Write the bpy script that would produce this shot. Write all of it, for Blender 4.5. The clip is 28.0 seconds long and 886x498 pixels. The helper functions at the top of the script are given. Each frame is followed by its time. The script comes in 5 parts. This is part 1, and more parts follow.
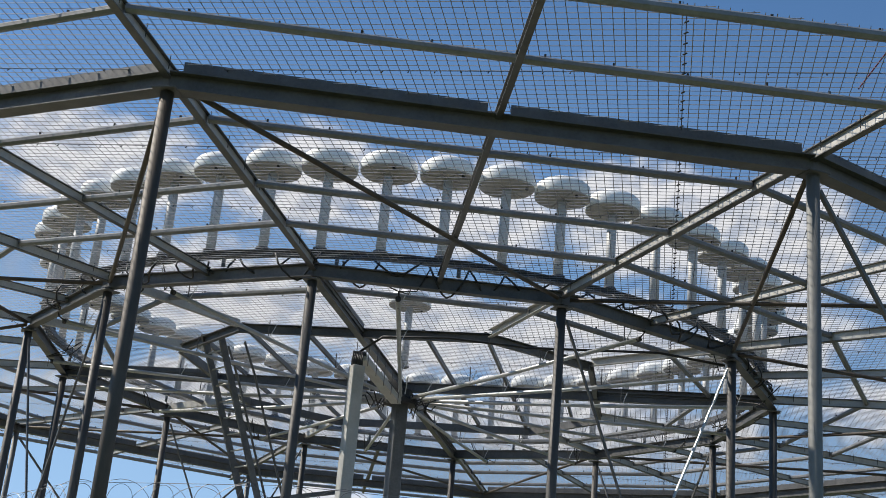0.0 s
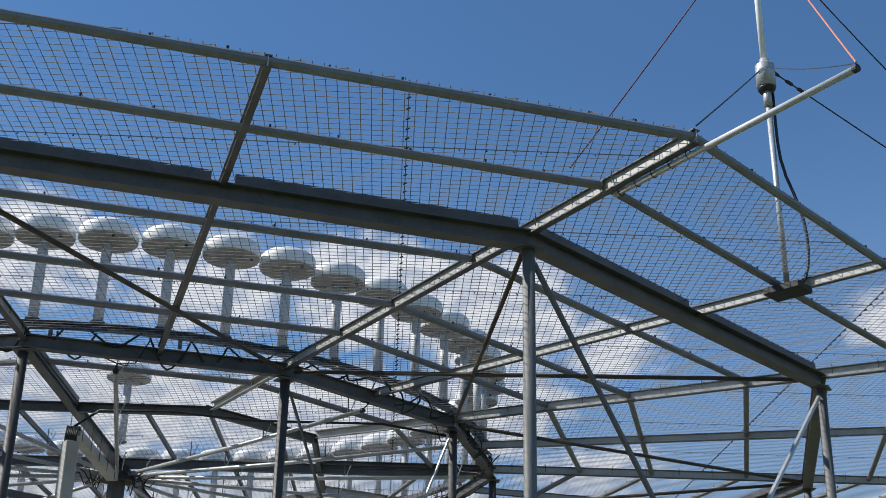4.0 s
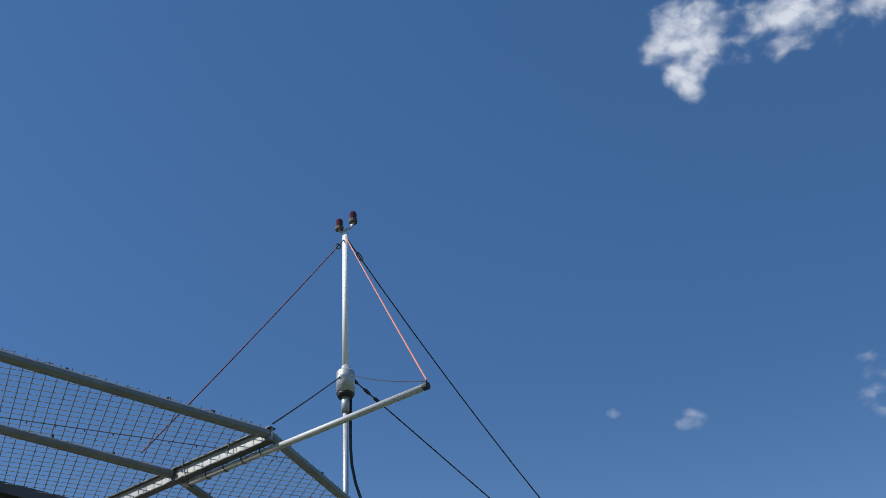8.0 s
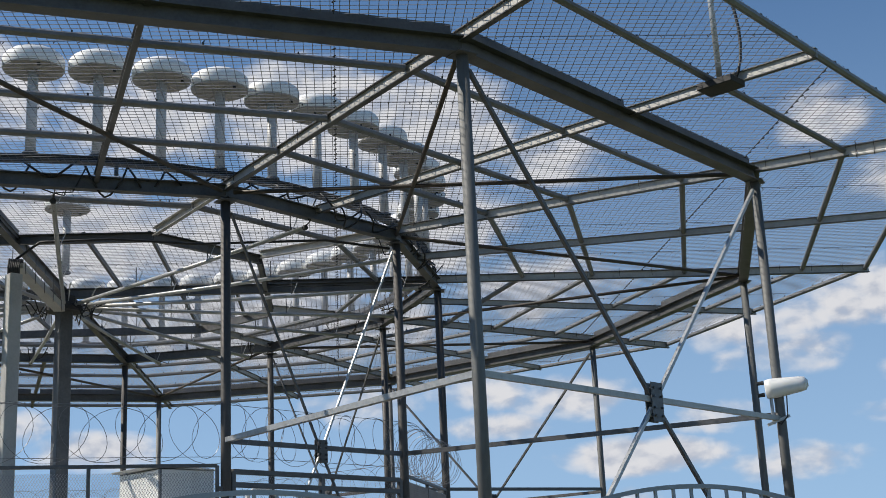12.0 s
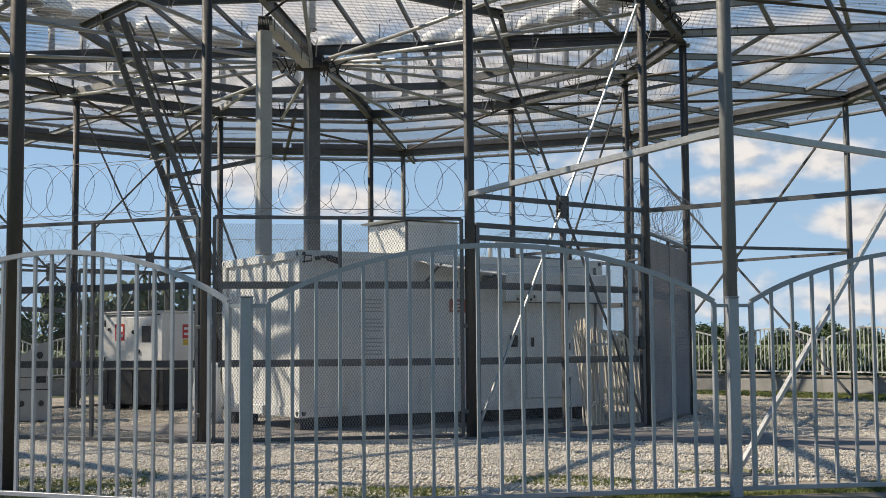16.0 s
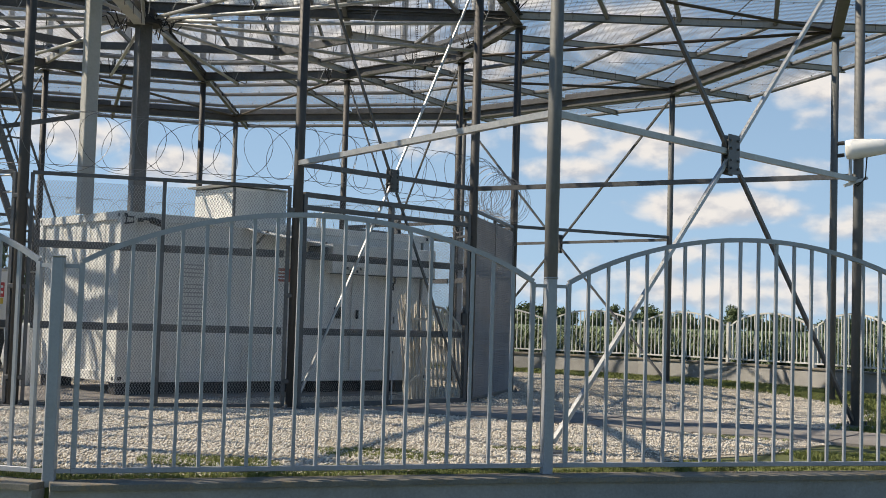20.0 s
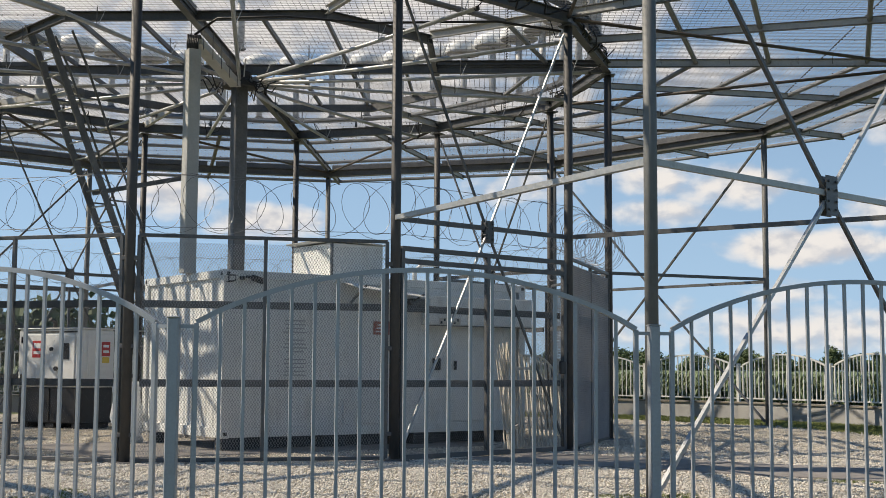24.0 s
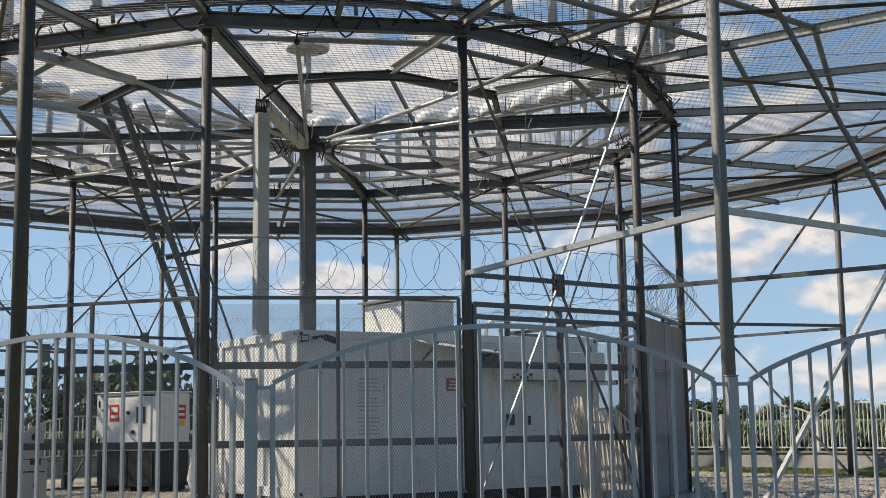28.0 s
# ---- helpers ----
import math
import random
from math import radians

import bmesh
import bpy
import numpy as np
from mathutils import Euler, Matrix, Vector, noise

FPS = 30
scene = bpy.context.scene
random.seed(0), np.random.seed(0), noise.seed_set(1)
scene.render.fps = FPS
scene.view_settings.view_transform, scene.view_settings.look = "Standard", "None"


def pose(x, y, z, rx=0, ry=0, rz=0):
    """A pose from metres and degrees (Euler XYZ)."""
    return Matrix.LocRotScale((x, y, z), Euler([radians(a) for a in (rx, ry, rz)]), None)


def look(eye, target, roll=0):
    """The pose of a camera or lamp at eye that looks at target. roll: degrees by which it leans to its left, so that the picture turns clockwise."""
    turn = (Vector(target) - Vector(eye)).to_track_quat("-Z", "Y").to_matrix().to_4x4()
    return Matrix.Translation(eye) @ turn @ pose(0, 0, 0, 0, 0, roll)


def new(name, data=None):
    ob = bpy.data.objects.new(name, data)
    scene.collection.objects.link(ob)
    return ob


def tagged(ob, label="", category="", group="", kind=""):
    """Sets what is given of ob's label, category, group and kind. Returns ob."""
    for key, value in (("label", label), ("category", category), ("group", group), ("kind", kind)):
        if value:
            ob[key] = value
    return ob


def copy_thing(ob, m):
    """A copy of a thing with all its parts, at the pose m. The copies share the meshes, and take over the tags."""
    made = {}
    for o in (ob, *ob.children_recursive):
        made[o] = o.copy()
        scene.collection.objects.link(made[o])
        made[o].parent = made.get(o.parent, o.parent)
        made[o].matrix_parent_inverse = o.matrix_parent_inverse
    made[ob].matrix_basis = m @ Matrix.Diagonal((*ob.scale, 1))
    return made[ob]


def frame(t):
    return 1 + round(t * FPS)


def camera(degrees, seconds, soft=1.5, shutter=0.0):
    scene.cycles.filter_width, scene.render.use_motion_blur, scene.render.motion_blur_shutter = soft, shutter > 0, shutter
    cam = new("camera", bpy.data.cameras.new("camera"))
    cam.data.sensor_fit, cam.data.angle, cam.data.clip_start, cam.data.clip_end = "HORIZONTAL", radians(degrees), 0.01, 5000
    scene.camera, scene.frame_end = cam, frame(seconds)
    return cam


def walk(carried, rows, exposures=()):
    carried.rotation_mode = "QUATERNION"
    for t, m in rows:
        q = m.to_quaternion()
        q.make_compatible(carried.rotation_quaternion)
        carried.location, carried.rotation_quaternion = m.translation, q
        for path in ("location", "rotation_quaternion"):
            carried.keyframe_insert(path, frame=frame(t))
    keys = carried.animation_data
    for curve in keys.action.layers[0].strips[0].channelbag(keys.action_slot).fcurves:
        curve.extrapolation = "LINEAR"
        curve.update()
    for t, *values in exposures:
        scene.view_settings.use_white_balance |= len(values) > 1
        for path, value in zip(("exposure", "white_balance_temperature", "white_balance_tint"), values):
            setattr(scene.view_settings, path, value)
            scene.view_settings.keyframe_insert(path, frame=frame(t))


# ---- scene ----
# ---------------------------------------------------------------- camera
cam = camera(37.96, 28.0, soft=0.5)
PATH = [
    (0, -0.018, -0.039, 1.406, 109.171, -4.863, -1.061),
    (0.5, -0.022, -0.052, 1.419, 111.372, -3.708, -0.480),
    (1, -0.010, -0.074, 1.479, 111.800, -4.125, -1.958),
    (1.5, -0.004, -0.025, 1.450, 109.177, -4.273, -3.297),
    (2, 0.012, -0.011, 1.440, 109.890, -3.310, -4.747),
    (2.5, 0.014, -0.021, 1.439, 110.842, -3.062, -5.817),
    (4.5, 0.058, -0.025, 1.391, 114.048, -0.293, -17.868),
    (5, 0.086, -0.034, 1.405, 115.836, 0.170, -24.378),
    (5.5, 0.087, -0.049, 1.415, 119.309, 0.199, -27.933),
    (6, 0.089, -0.072, 1.403, 121.694, 0.743, -30.528),
    (6.5, 0.073, -0.088, 1.390, 123.268, 1.074, -31.548),
    (7, 0.065, -0.103, 1.389, 124.481, 1.562, -32.003),
    (7.5, 0.061, -0.112, 1.386, 125.219, 1.951, -32.187),
    (8, 0.059, -0.114, 1.376, 125.729, 2.034, -31.560),
    (8.5, 0.061, -0.111, 1.361, 125.758, 1.936, -31.259),
    (9, 0.054, -0.107, 1.347, 123.072, 2.336, -30.682),
    (9.5, 0.046, -0.100, 1.315, 118.901, 2.515, -27.748),
    (10, 0.071, -0.083, 1.326, 112.722, 3.258, -24.712),
    (10.5, 0.061, -0.054, 1.299, 109.803, 2.927, -19.846),
    (11, 0.052, -0.026, 1.303, 107.470, 2.688, -16.871),
    (11.5, 0.040, -0.019, 1.299, 106.114, 2.576, -15.504),
    (12, 0.040, -0.022, 1.294, 104.891, 2.559, -14.146),
    (12.5, 0.040, -0.006, 1.303, 103.666, 1.729, -12.559),
    (13, 0.038, -0.010, 1.320, 102.362, 0.747, -11.287),
    (13.5, 0.037, 0.011, 1.318, 100.779, 0.816, -9.704),
    (15.5, 0.013, 0.035, 1.301, 95.172, 0.412, -4.672),
    (16, -0.001, 0.045, 1.295, 94.384, 0.459, -3.820),
    (16.5, -0.014, 0.040, 1.292, 93.905, 0.579, -2.667),
    (17, -0.016, 0.038, 1.288, 93.496, 0.565, -1.415),
    (17.5, -0.009, 0.044, 1.285, 92.672, 0.246, -0.434),
    (18, 0.017, 0.054, 1.287, 92.552, -0.381, -3.041),
    (18.5, 0.042, 0.067, 1.287, 92.717, -0.904, -7.039),
    (19, 0.052, 0.072, 1.294, 92.780, -1.201, -9.725),
    (19.5, 0.055, 0.071, 1.295, 92.965, -1.599, -10.498),
    (20, 0.065, 0.076, 1.297, 93.236, -1.732, -11.462),
    (20.5, 0.071, 0.068, 1.298, 93.481, -1.804, -12.806),
    (21, 0.027, 0.030, 1.308, 93.899, -1.702, -14.022),
    (21.5, -0.058, -0.014, 1.309, 95.298, -1.349, -14.953),
    (22, -0.132, -0.063, 1.297, 95.299, -1.286, -13.807),
    (22.5, -0.107, -0.073, 1.298, 95.272, -0.560, -9.657),
    (24.5, -0.069, -0.065, 1.317, 95.388, -0.355, -7.344),
    (25, -0.074, -0.052, 1.316, 95.717, -0.587, -7.732),
    (25.5, -0.083, -0.042, 1.307, 95.561, -0.760, -7.764),
    (26, -0.087, -0.029, 1.299, 94.974, -1.155, -7.837),
    (26.5, -0.086, -0.016, 1.305, 94.015, -1.543, -7.837),
    (27, -0.082, -0.022, 1.312, 94.041, -1.611, -7.854),
    (27.5, -0.085, -0.049, 1.319, 95.572, -0.255, -7.107),
    (28, -0.105, -0.076, 1.321, 97.787, 0.865, -4.205),
]
EXPOSURES = [(0.0, 0.33, 6600, 10), (2.5, 0.32, 6600, 10), (5.0, 0.24, 6100, 10), (9.0, 0.12, 6050, 10), (11.0, 0.12, 6350, 10), (13.5, 0.19, 6850, 12), (17.0, 0.36, 7300, 11), (28.0, 0.33, 7300, 11)]
SKY_STRENGTH = 0.11
# Clouds: bearing from straight ahead, height, half width and half height in degrees, and thickness.
LOW_CLOUDS = [(-5, 7.5, 3.2, 1.2, 0.6), (-0.6, 6.4, 3.2, 1.1, 0.65), (10.6, 8, 3, 1.1, 0.5), (16.8, 8.5, 3, 1.1, 0.55), (20.2, 8, 3.5, 1.2, 0.6), (17, 6.9, 3, 0.8, 0.5), (23.1, 5.3, 4.6, 1.0, 0.7), (26.4, 6.8, 2.4, 0.9, 0.5), (29.7, 9.3, 3.6, 1.2, 0.45), (29.6, 4.6, 3.4, 1.0, 0.45), (22.4, 3.4, 3, 0.7, 0.4), (35.2, 8.2, 2.4, 0.9, 0.55), (34.6, 6.5, 2.6, 0.8, 0.5), (33.8, 11.5, 3.4, 1.8, 0.62), (29.2, 10.7, 3.4, 1.1, 0.5), (27, 10.5, 3.4, 1.1, 0.5), (37.5, 10.5, 2.6, 1.4, 0.45), (24, 1.8, 18, 1.5, 0.4), (3, 3.4, 9, 0.9, 0.34)]
SIDE_CLOUDS = [(32.4, 19.2, 2.6, 1.5, 0.6), (34.7, 16, 2.0, 1.3, 0.5), (36.2, 14.9, 1.9, 1.7, 0.75), (36.4, 19.8, 1.8, 0.6, 0.16), (41.3, 18, 3.6, 2.0, 0.75), (44.2, 19.2, 4.2, 2.6, 0.85), (41.1, 27.9, 0.4, 0.3, 0.15), (44.8, 27.2, 0.9, 0.6, 0.22), (53.8, 27.3, 1.4, 1.6, 0.3), (48.2, 43.6, 3.2, 1.9, 0.55), (47.8, 42.2, 1.6, 1.5, 0.5), (55.5, 43.2, 7.5, 1.7, 0.36)]
MAIN_CLOUDS = [(-17, 20.8, 6, 2.8, 0.8), (-7, 21.4, 5.5, 2.8, 0.75), (1, 20.9, 5.5, 3.0, 0.6), (9, 21, 5.5, 3.0, 0.8), (14.6, 20, 5, 3.2, 0.85), (20, 18.6, 3.6, 1.7, 0.6), (-11, 16, 8, 3.0, 0.7), (-2, 15.5, 7, 2.6, 0.75), (6, 15.3, 7, 3.0, 0.8), (14, 15.8, 5, 2.6, 0.75), (-9, 11.6, 11, 2.2, 0.6), (6, 11.6, 11, 2.2, 0.65), (19, 13, 4.6, 1.8, 0.5)]

walk(cam, [(t, pose(*v)) for t, *v in PATH], EXPOSURES)

# ---------------------------------------------------------------- world and sun
SUN_AZ, SUN_EL = radians(168), radians(43)
sun_way = Vector((math.cos(SUN_AZ) * math.cos(SUN_EL), math.sin(SUN_AZ) * math.cos(SUN_EL), math.sin(SUN_EL)))
sun_data = bpy.data.lights.new("sun", "SUN")
sun_data.energy, sun_data.angle, sun_data.color = 4.9, radians(0.55), (1.0, 0.935, 0.83)
sun = new("sun", sun_data)
sun.matrix_world = look(sun_way * 60, (0, 0, 0))


def node_tree(tree):
    """Shorthand helpers of a node tree: add a node, link sockets."""
    def add(kind, **values):
        n = tree.nodes.new(kind)
        for key, value in values.items():
            if key in n.inputs:
                n.inputs[key].default_value = value
        return n

    return add, tree.links.new


def math_node(add, link, op, a, b=None, clamp=False):
    n = add("ShaderNodeMath")
    n.operation, n.use_clamp = op, clamp
    for k, v in enumerate((a, b)):
        if v is None:
            continue
        if isinstance(v, (int, float)):
            n.inputs[k].default_value = v
        else:
            link(v, n.inputs[k])
    return n.outputs[0]


world = bpy.data.worlds.new("sky")
scene.world = world
world.use_nodes = True
world.node_tree.nodes.clear()
add, link = node_tree(world.node_tree)
sky = add("ShaderNodeTexSky")
sky.sky_type, sky.sun_disc = "NISHITA", False
sky.sun_elevation, sky.sun_rotation = SUN_EL, math.pi / 2 - SUN_AZ
sky.air_density, sky.dust_density, sky.ozone_density = 1.0, 0.0, 2.0
coord = add("ShaderNodeTexCoord")
lift_z = add("ShaderNodeVectorMath")
lift_z.operation = "MULTIPLY_ADD"
link(coord.outputs["Generated"], lift_z.inputs[0])
lift_z.inputs[1].default_value, lift_z.inputs[2].default_value = (1, 1, 0.88), (0, 0, 0.15)
link(lift_z.outputs[0], sky.inputs[0])
sep = add("ShaderNodeSeparateXYZ")
link(coord.outputs["Generated"], sep.inputs[0])
# Cumulus: billowing banks, brighter on their tops than at their bases.
DEG = 180 / math.pi
bearing = math_node(add, link, "MULTIPLY", math_node(add, link, "ARCTAN2", sep.outputs[0], sep.outputs[1]), DEG)
height = math_node(add, link, "MULTIPLY", math_node(add, link, "ARCSINE", sep.outputs[2]), DEG)
plane = add("ShaderNodeCombineXYZ")
link(bearing, plane.inputs[0])
link(height, plane.inputs[1])


def cloud_noise(shift):
    moved = add("ShaderNodeVectorMath")
    moved.operation = "MULTIPLY_ADD"
    link(plane.outputs[0], moved.inputs[0])
    moved.inputs[1].default_value, moved.inputs[2].default_value = (1, 1.6, 1), shift
    big = add("ShaderNodeTexNoise", Scale=0.34, Detail=2.0, Roughness=0.5, Distortion=0.2)
    fine = add("ShaderNodeTexNoise", Scale=0.85, Detail=5.0, Roughness=0.5, Distortion=0.25)
    link(moved.outputs[0], big.inputs["Vector"])
    link(moved.outputs[0], fine.inputs["Vector"])
    return math_node(add, link, "ADD", math_node(add, link, "MULTIPLY", big.outputs[0], 0.58), math_node(add, link, "MULTIPLY", fine.outputs[0], 0.42))


puffs = cloud_noise((3.1, 1.7, 0.0))
puffs_above = cloud_noise((2.75, 2.35, 0.0))
amount = -0.6
for where, high, half_w, half_h, thick in LOW_CLOUDS + SIDE_CLOUDS + MAIN_CLOUDS:
    off = add("ShaderNodeVectorMath")
    off.operation = "MULTIPLY_ADD"
    link(plane.outputs[0], off.inputs[0])
    off.inputs[1].default_value, off.inputs[2].default_value = (1 / half_w, 1 / half_h, 0), (-where / half_w, -high / half_h, 0)
    dot = add("ShaderNodeVectorMath")
    dot.operation = "DOT_PRODUCT"
    link(off.outputs[0], dot.inputs[0])
    link(off.outputs[0], dot.inputs[1])
    near = add("ShaderNodeMath")
    near.operation = "MULTIPLY_ADD"
    link(dot.outputs["Value"], near.inputs[0])
    near.inputs[1].default_value, near.inputs[2].default_value = -thick, thick
    amount = math_node(add, link, "MAXIMUM", near.outputs[0], amount)
dense = math_node(add, link, "ADD", amount, math_node(add, link, "MULTIPLY", math_node(add, link, "SUBTRACT", puffs, 0.5), 1.45))
ramp = add("ShaderNodeMapRange")
ramp.interpolation_type = "SMOOTHSTEP"
link(dense, ramp.inputs[0])
ramp.inputs[1].default_value, ramp.inputs[2].default_value = 0.06, 0.6
cover = math_node(add, link, "MULTIPLY", ramp.outputs[0], 0.96)
lit = add("ShaderNodeMapRange")
lit.interpolation_type = "SMOOTHSTEP"
link(math_node(add, link, "SUBTRACT", puffs, puffs_above), lit.inputs[0])
lit.inputs[1].default_value, lit.inputs[2].default_value = -0.12, 0.08
tone = add("ShaderNodeMixRGB")
link(lit.outputs[0], tone.inputs[0])
tone.inputs[1].default_value, tone.inputs[2].default_value = (3.75, 4.1, 4.85, 1), (6.0, 6.05, 6.25, 1)
mix = add("ShaderNodeMixRGB")
link(cover, mix.inputs[0])
vivid = add("ShaderNodeHueSaturation", Saturation=1.17)
link(sky.outputs[0], vivid.inputs["Color"])
# Thin haze pales the lowest sky.
haze = add("ShaderNodeMapRange")
haze.interpolation_type = "SMOOTHSTEP"
link(sep.outputs[2], haze.inputs[0])
haze.inputs[1].default_value, haze.inputs[2].default_value = -0.02, 0.52
haze.inputs[3].default_value, haze.inputs[4].default_value = 0.62, 0.0
pale = add("ShaderNodeMixRGB")
link(haze.outputs[0], pale.inputs[0])
link(vivid.outputs[0], pale.inputs[1])
pale.inputs[2].default_value = (3.25, 4.85, 6.8, 1)
link(pale.outputs[0], mix.inputs[1])
link(tone.outputs[0], mix.inputs[2])
back = add("ShaderNodeBackground", Strength=SKY_STRENGTH)
link(mix.outputs[0], back.inputs[0])
out = add("ShaderNodeOutputWorld")
link(back.outputs[0], out.inputs[0])


# ---------------------------------------------------------------- materials
def material(name, low, high, rough=0.6, metal=0.0, grain=30.0, stain=2.0, bump=0.15, spread=0.5, per_piece=0.0, stretch=(1, 1, 1), stain_colour=None, stain_amount=0.35, trans=0.0):
    m = bpy.data.materials.new(name)
    m.use_nodes = True
    add, link = node_tree(m.node_tree)
    bsdf = m.node_tree.nodes["Principled BSDF"]
    tc = add("ShaderNodeTexCoord")
    mp = add("ShaderNodeMapping")
    mp.inputs["Scale"].default_value = stretch
    link(tc.outputs["Object"], mp.inputs[0])
    fine = add("ShaderNodeTexNoise", Scale=grain, Detail=4.0, Roughness=0.6)
    wide = add("ShaderNodeTexNoise", Scale=stain, Detail=5.0, Roughness=0.62)
    link(mp.outputs[0], fine.inputs["Vector"])
    link(mp.outputs[0], wide.inputs["Vector"])
    both = math_node(add, link, "ADD", math_node(add, link, "MULTIPLY", fine.outputs[0], 1 - spread), math_node(add, link, "MULTIPLY", wide.outputs[0], spread))
    sharp = add("ShaderNodeMapRange")
    link(both, sharp.inputs[0])
    sharp.inputs[1].default_value, sharp.inputs[2].default_value = 0.32, 0.68
    mixc = add("ShaderNodeMixRGB")
    link(sharp.outputs[0], mixc.inputs[0])
    mixc.inputs[1].default_value, mixc.inputs[2].default_value = (*low, 1), (*high, 1)
    colour = mixc.outputs[0]
    if stain_colour:
        spots = add("ShaderNodeTexNoise", Scale=stain * 1.9, Detail=6.0, Roughness=0.7)
        link(mp.outputs[0], spots.inputs["Vector"])
        sr = add("ShaderNodeMapRange")
        link(spots.outputs[0], sr.inputs[0])
        sr.inputs[1].default_value, sr.inputs[2].default_value = 0.54, 0.72
        sr.inputs[4].default_value = stain_amount
        mixs = add("ShaderNodeMixRGB")
        link(sr.outputs[0], mixs.inputs[0])
        link(colour, mixs.inputs[1])
        mixs.inputs[2].default_value = (*stain_colour, 1)
        colour = mixs.outputs[0]
    if per_piece:
        info = add("ShaderNodeObjectInfo")
        geo = add("ShaderNodeNewGeometry")
        both_r = math_node(add, link, "FRACT", math_node(add, link, "ADD", info.outputs["Random"], geo.outputs["Random Per Island"]))
        val = add("ShaderNodeMapRange")
        link(both_r, val.inputs[0])
        val.inputs[3].default_value, val.inputs[4].default_value = 1 - per_piece, 1 + per_piece
        hsv = add("ShaderNodeHueSaturation")
        link(val.outputs[0], hsv.inputs["Value"])
        link(colour, hsv.inputs["Color"])
        colour = hsv.outputs[0]
    link(colour, bsdf.inputs["Base Color"])
    bsdf.inputs["Metallic"].default_value = metal
    rr = add("ShaderNodeMapRange")
    link(fine.outputs[0], rr.inputs[0])
    rr.inputs[3].default_value, rr.inputs[4].default_value = max(rough - 0.12, 0.05), min(rough + 0.12, 1)
    link(rr.outputs[0], bsdf.inputs["Roughness"])
    if trans:
        bsdf.inputs["Subsurface Weight"].default_value = trans
        bsdf.inputs["Subsurface Radius"].default_value = (0.02, 0.03, 0.01)
    if bump:
        b = add("ShaderNodeBump", Strength=bump, Distance=0.01)
        link(both, b.inputs["Height"])
        link(b.outputs[0], bsdf.inputs["Normal"])
    return m


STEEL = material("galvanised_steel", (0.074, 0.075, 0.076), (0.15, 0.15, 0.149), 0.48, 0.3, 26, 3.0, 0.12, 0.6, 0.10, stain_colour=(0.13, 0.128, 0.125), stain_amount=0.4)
POST_STEEL = material("weathered_post_steel", (0.048, 0.039, 0.031), (0.102, 0.086, 0.07), 0.62, 0.15, 22, 1.6, 0.12, 0.6, 0.12, (1, 1, 0.35), (0.12, 0.085, 0.06), 0.5)
POST_GREY = material("grey_post_steel", (0.11, 0.112, 0.108), (0.195, 0.198, 0.192), 0.62, 0.15, 22, 1.6, 0.12, 0.6, 0.08, (1, 1, 0.35), (0.12, 0.1, 0.08), 0.4)
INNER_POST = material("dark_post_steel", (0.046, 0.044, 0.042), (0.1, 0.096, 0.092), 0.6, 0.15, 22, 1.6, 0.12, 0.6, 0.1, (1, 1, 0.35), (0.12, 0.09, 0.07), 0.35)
PURLIN = material("purlin_galvanised", (0.145, 0.152, 0.158), (0.24, 0.248, 0.255), 0.5, 0.25, 24, 2.5, 0.1, 0.6, 0.1, stain_colour=(0.13, 0.135, 0.14), stain_amount=0.4)
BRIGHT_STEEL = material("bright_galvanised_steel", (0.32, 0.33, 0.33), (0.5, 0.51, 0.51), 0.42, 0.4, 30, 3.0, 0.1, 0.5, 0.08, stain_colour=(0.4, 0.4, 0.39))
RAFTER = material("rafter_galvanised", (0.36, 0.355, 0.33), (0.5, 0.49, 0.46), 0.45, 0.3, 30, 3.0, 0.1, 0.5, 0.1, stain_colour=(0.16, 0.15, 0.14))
WIRE = material("mesh_wire", (0.24, 0.242, 0.245), (0.36, 0.362, 0.365), 0.45, 0.35, 20, 1.2, 0.0, 0.5)
EXPANDED = material("expanded_metal", (0.26, 0.262, 0.265), (0.37, 0.372, 0.375), 0.5, 0.25, 20, 1.2, 0.0, 0.6)
FENCE_PAINT = material("grey_fence_paint", (0.29, 0.305, 0.325), (0.385, 0.4, 0.42), 0.42, 0.1, 45, 2.5, 0.1, 0.5, 0.07, stain_colour=(0.25, 0.23, 0.2), stain_amount=0.25)
FAR_FENCE_PALE = material("far_fence_pale", (0.52, 0.52, 0.49), (0.64, 0.64, 0.6), 0.45, 0.05, 45, 2.5, 0.1, 0.5, 0.07, stain_colour=(0.42, 0.4, 0.35), stain_amount=0.25)
RADOME = material("radome_white", (0.78, 0.78, 0.75), (0.86, 0.86, 0.84), 0.45, 0, 18, 2.2, 0.04, 0.7, 0.05, stain_colour=(0.55, 0.53, 0.47), stain_amount=0.3)
RADOME_UNDER_SHADE = material("radome_underside_shaded", (0.34, 0.325, 0.29), (0.45, 0.43, 0.39), 0.6, 0, 20, 3, 0.05, 0.6)
DUCT_PAINT = material("weathered_duct_and_hood_shade", (0.36, 0.36, 0.34), (0.5, 0.5, 0.475), 0.55, 0, 30, 1.3, 0.08, 0.6, stain_colour=(0.3, 0.28, 0.24), stain_amount=0.4)
CONTAINER = material("container_white_paint", (0.68, 0.68, 0.65), (0.8, 0.8, 0.77), 0.45, 0, 30, 1.1, 0.08, 0.7, stretch=(1, 1, 0.4), stain_colour=(0.42, 0.38, 0.32), stain_amount=0.5)
WHITE_PAINT = material("white_sheet_paint", (0.68, 0.68, 0.65), (0.78, 0.78, 0.76), 0.42, 0, 30, 1.4, 0.06, 0.6, 0.03, stain_colour=(0.5, 0.48, 0.43))
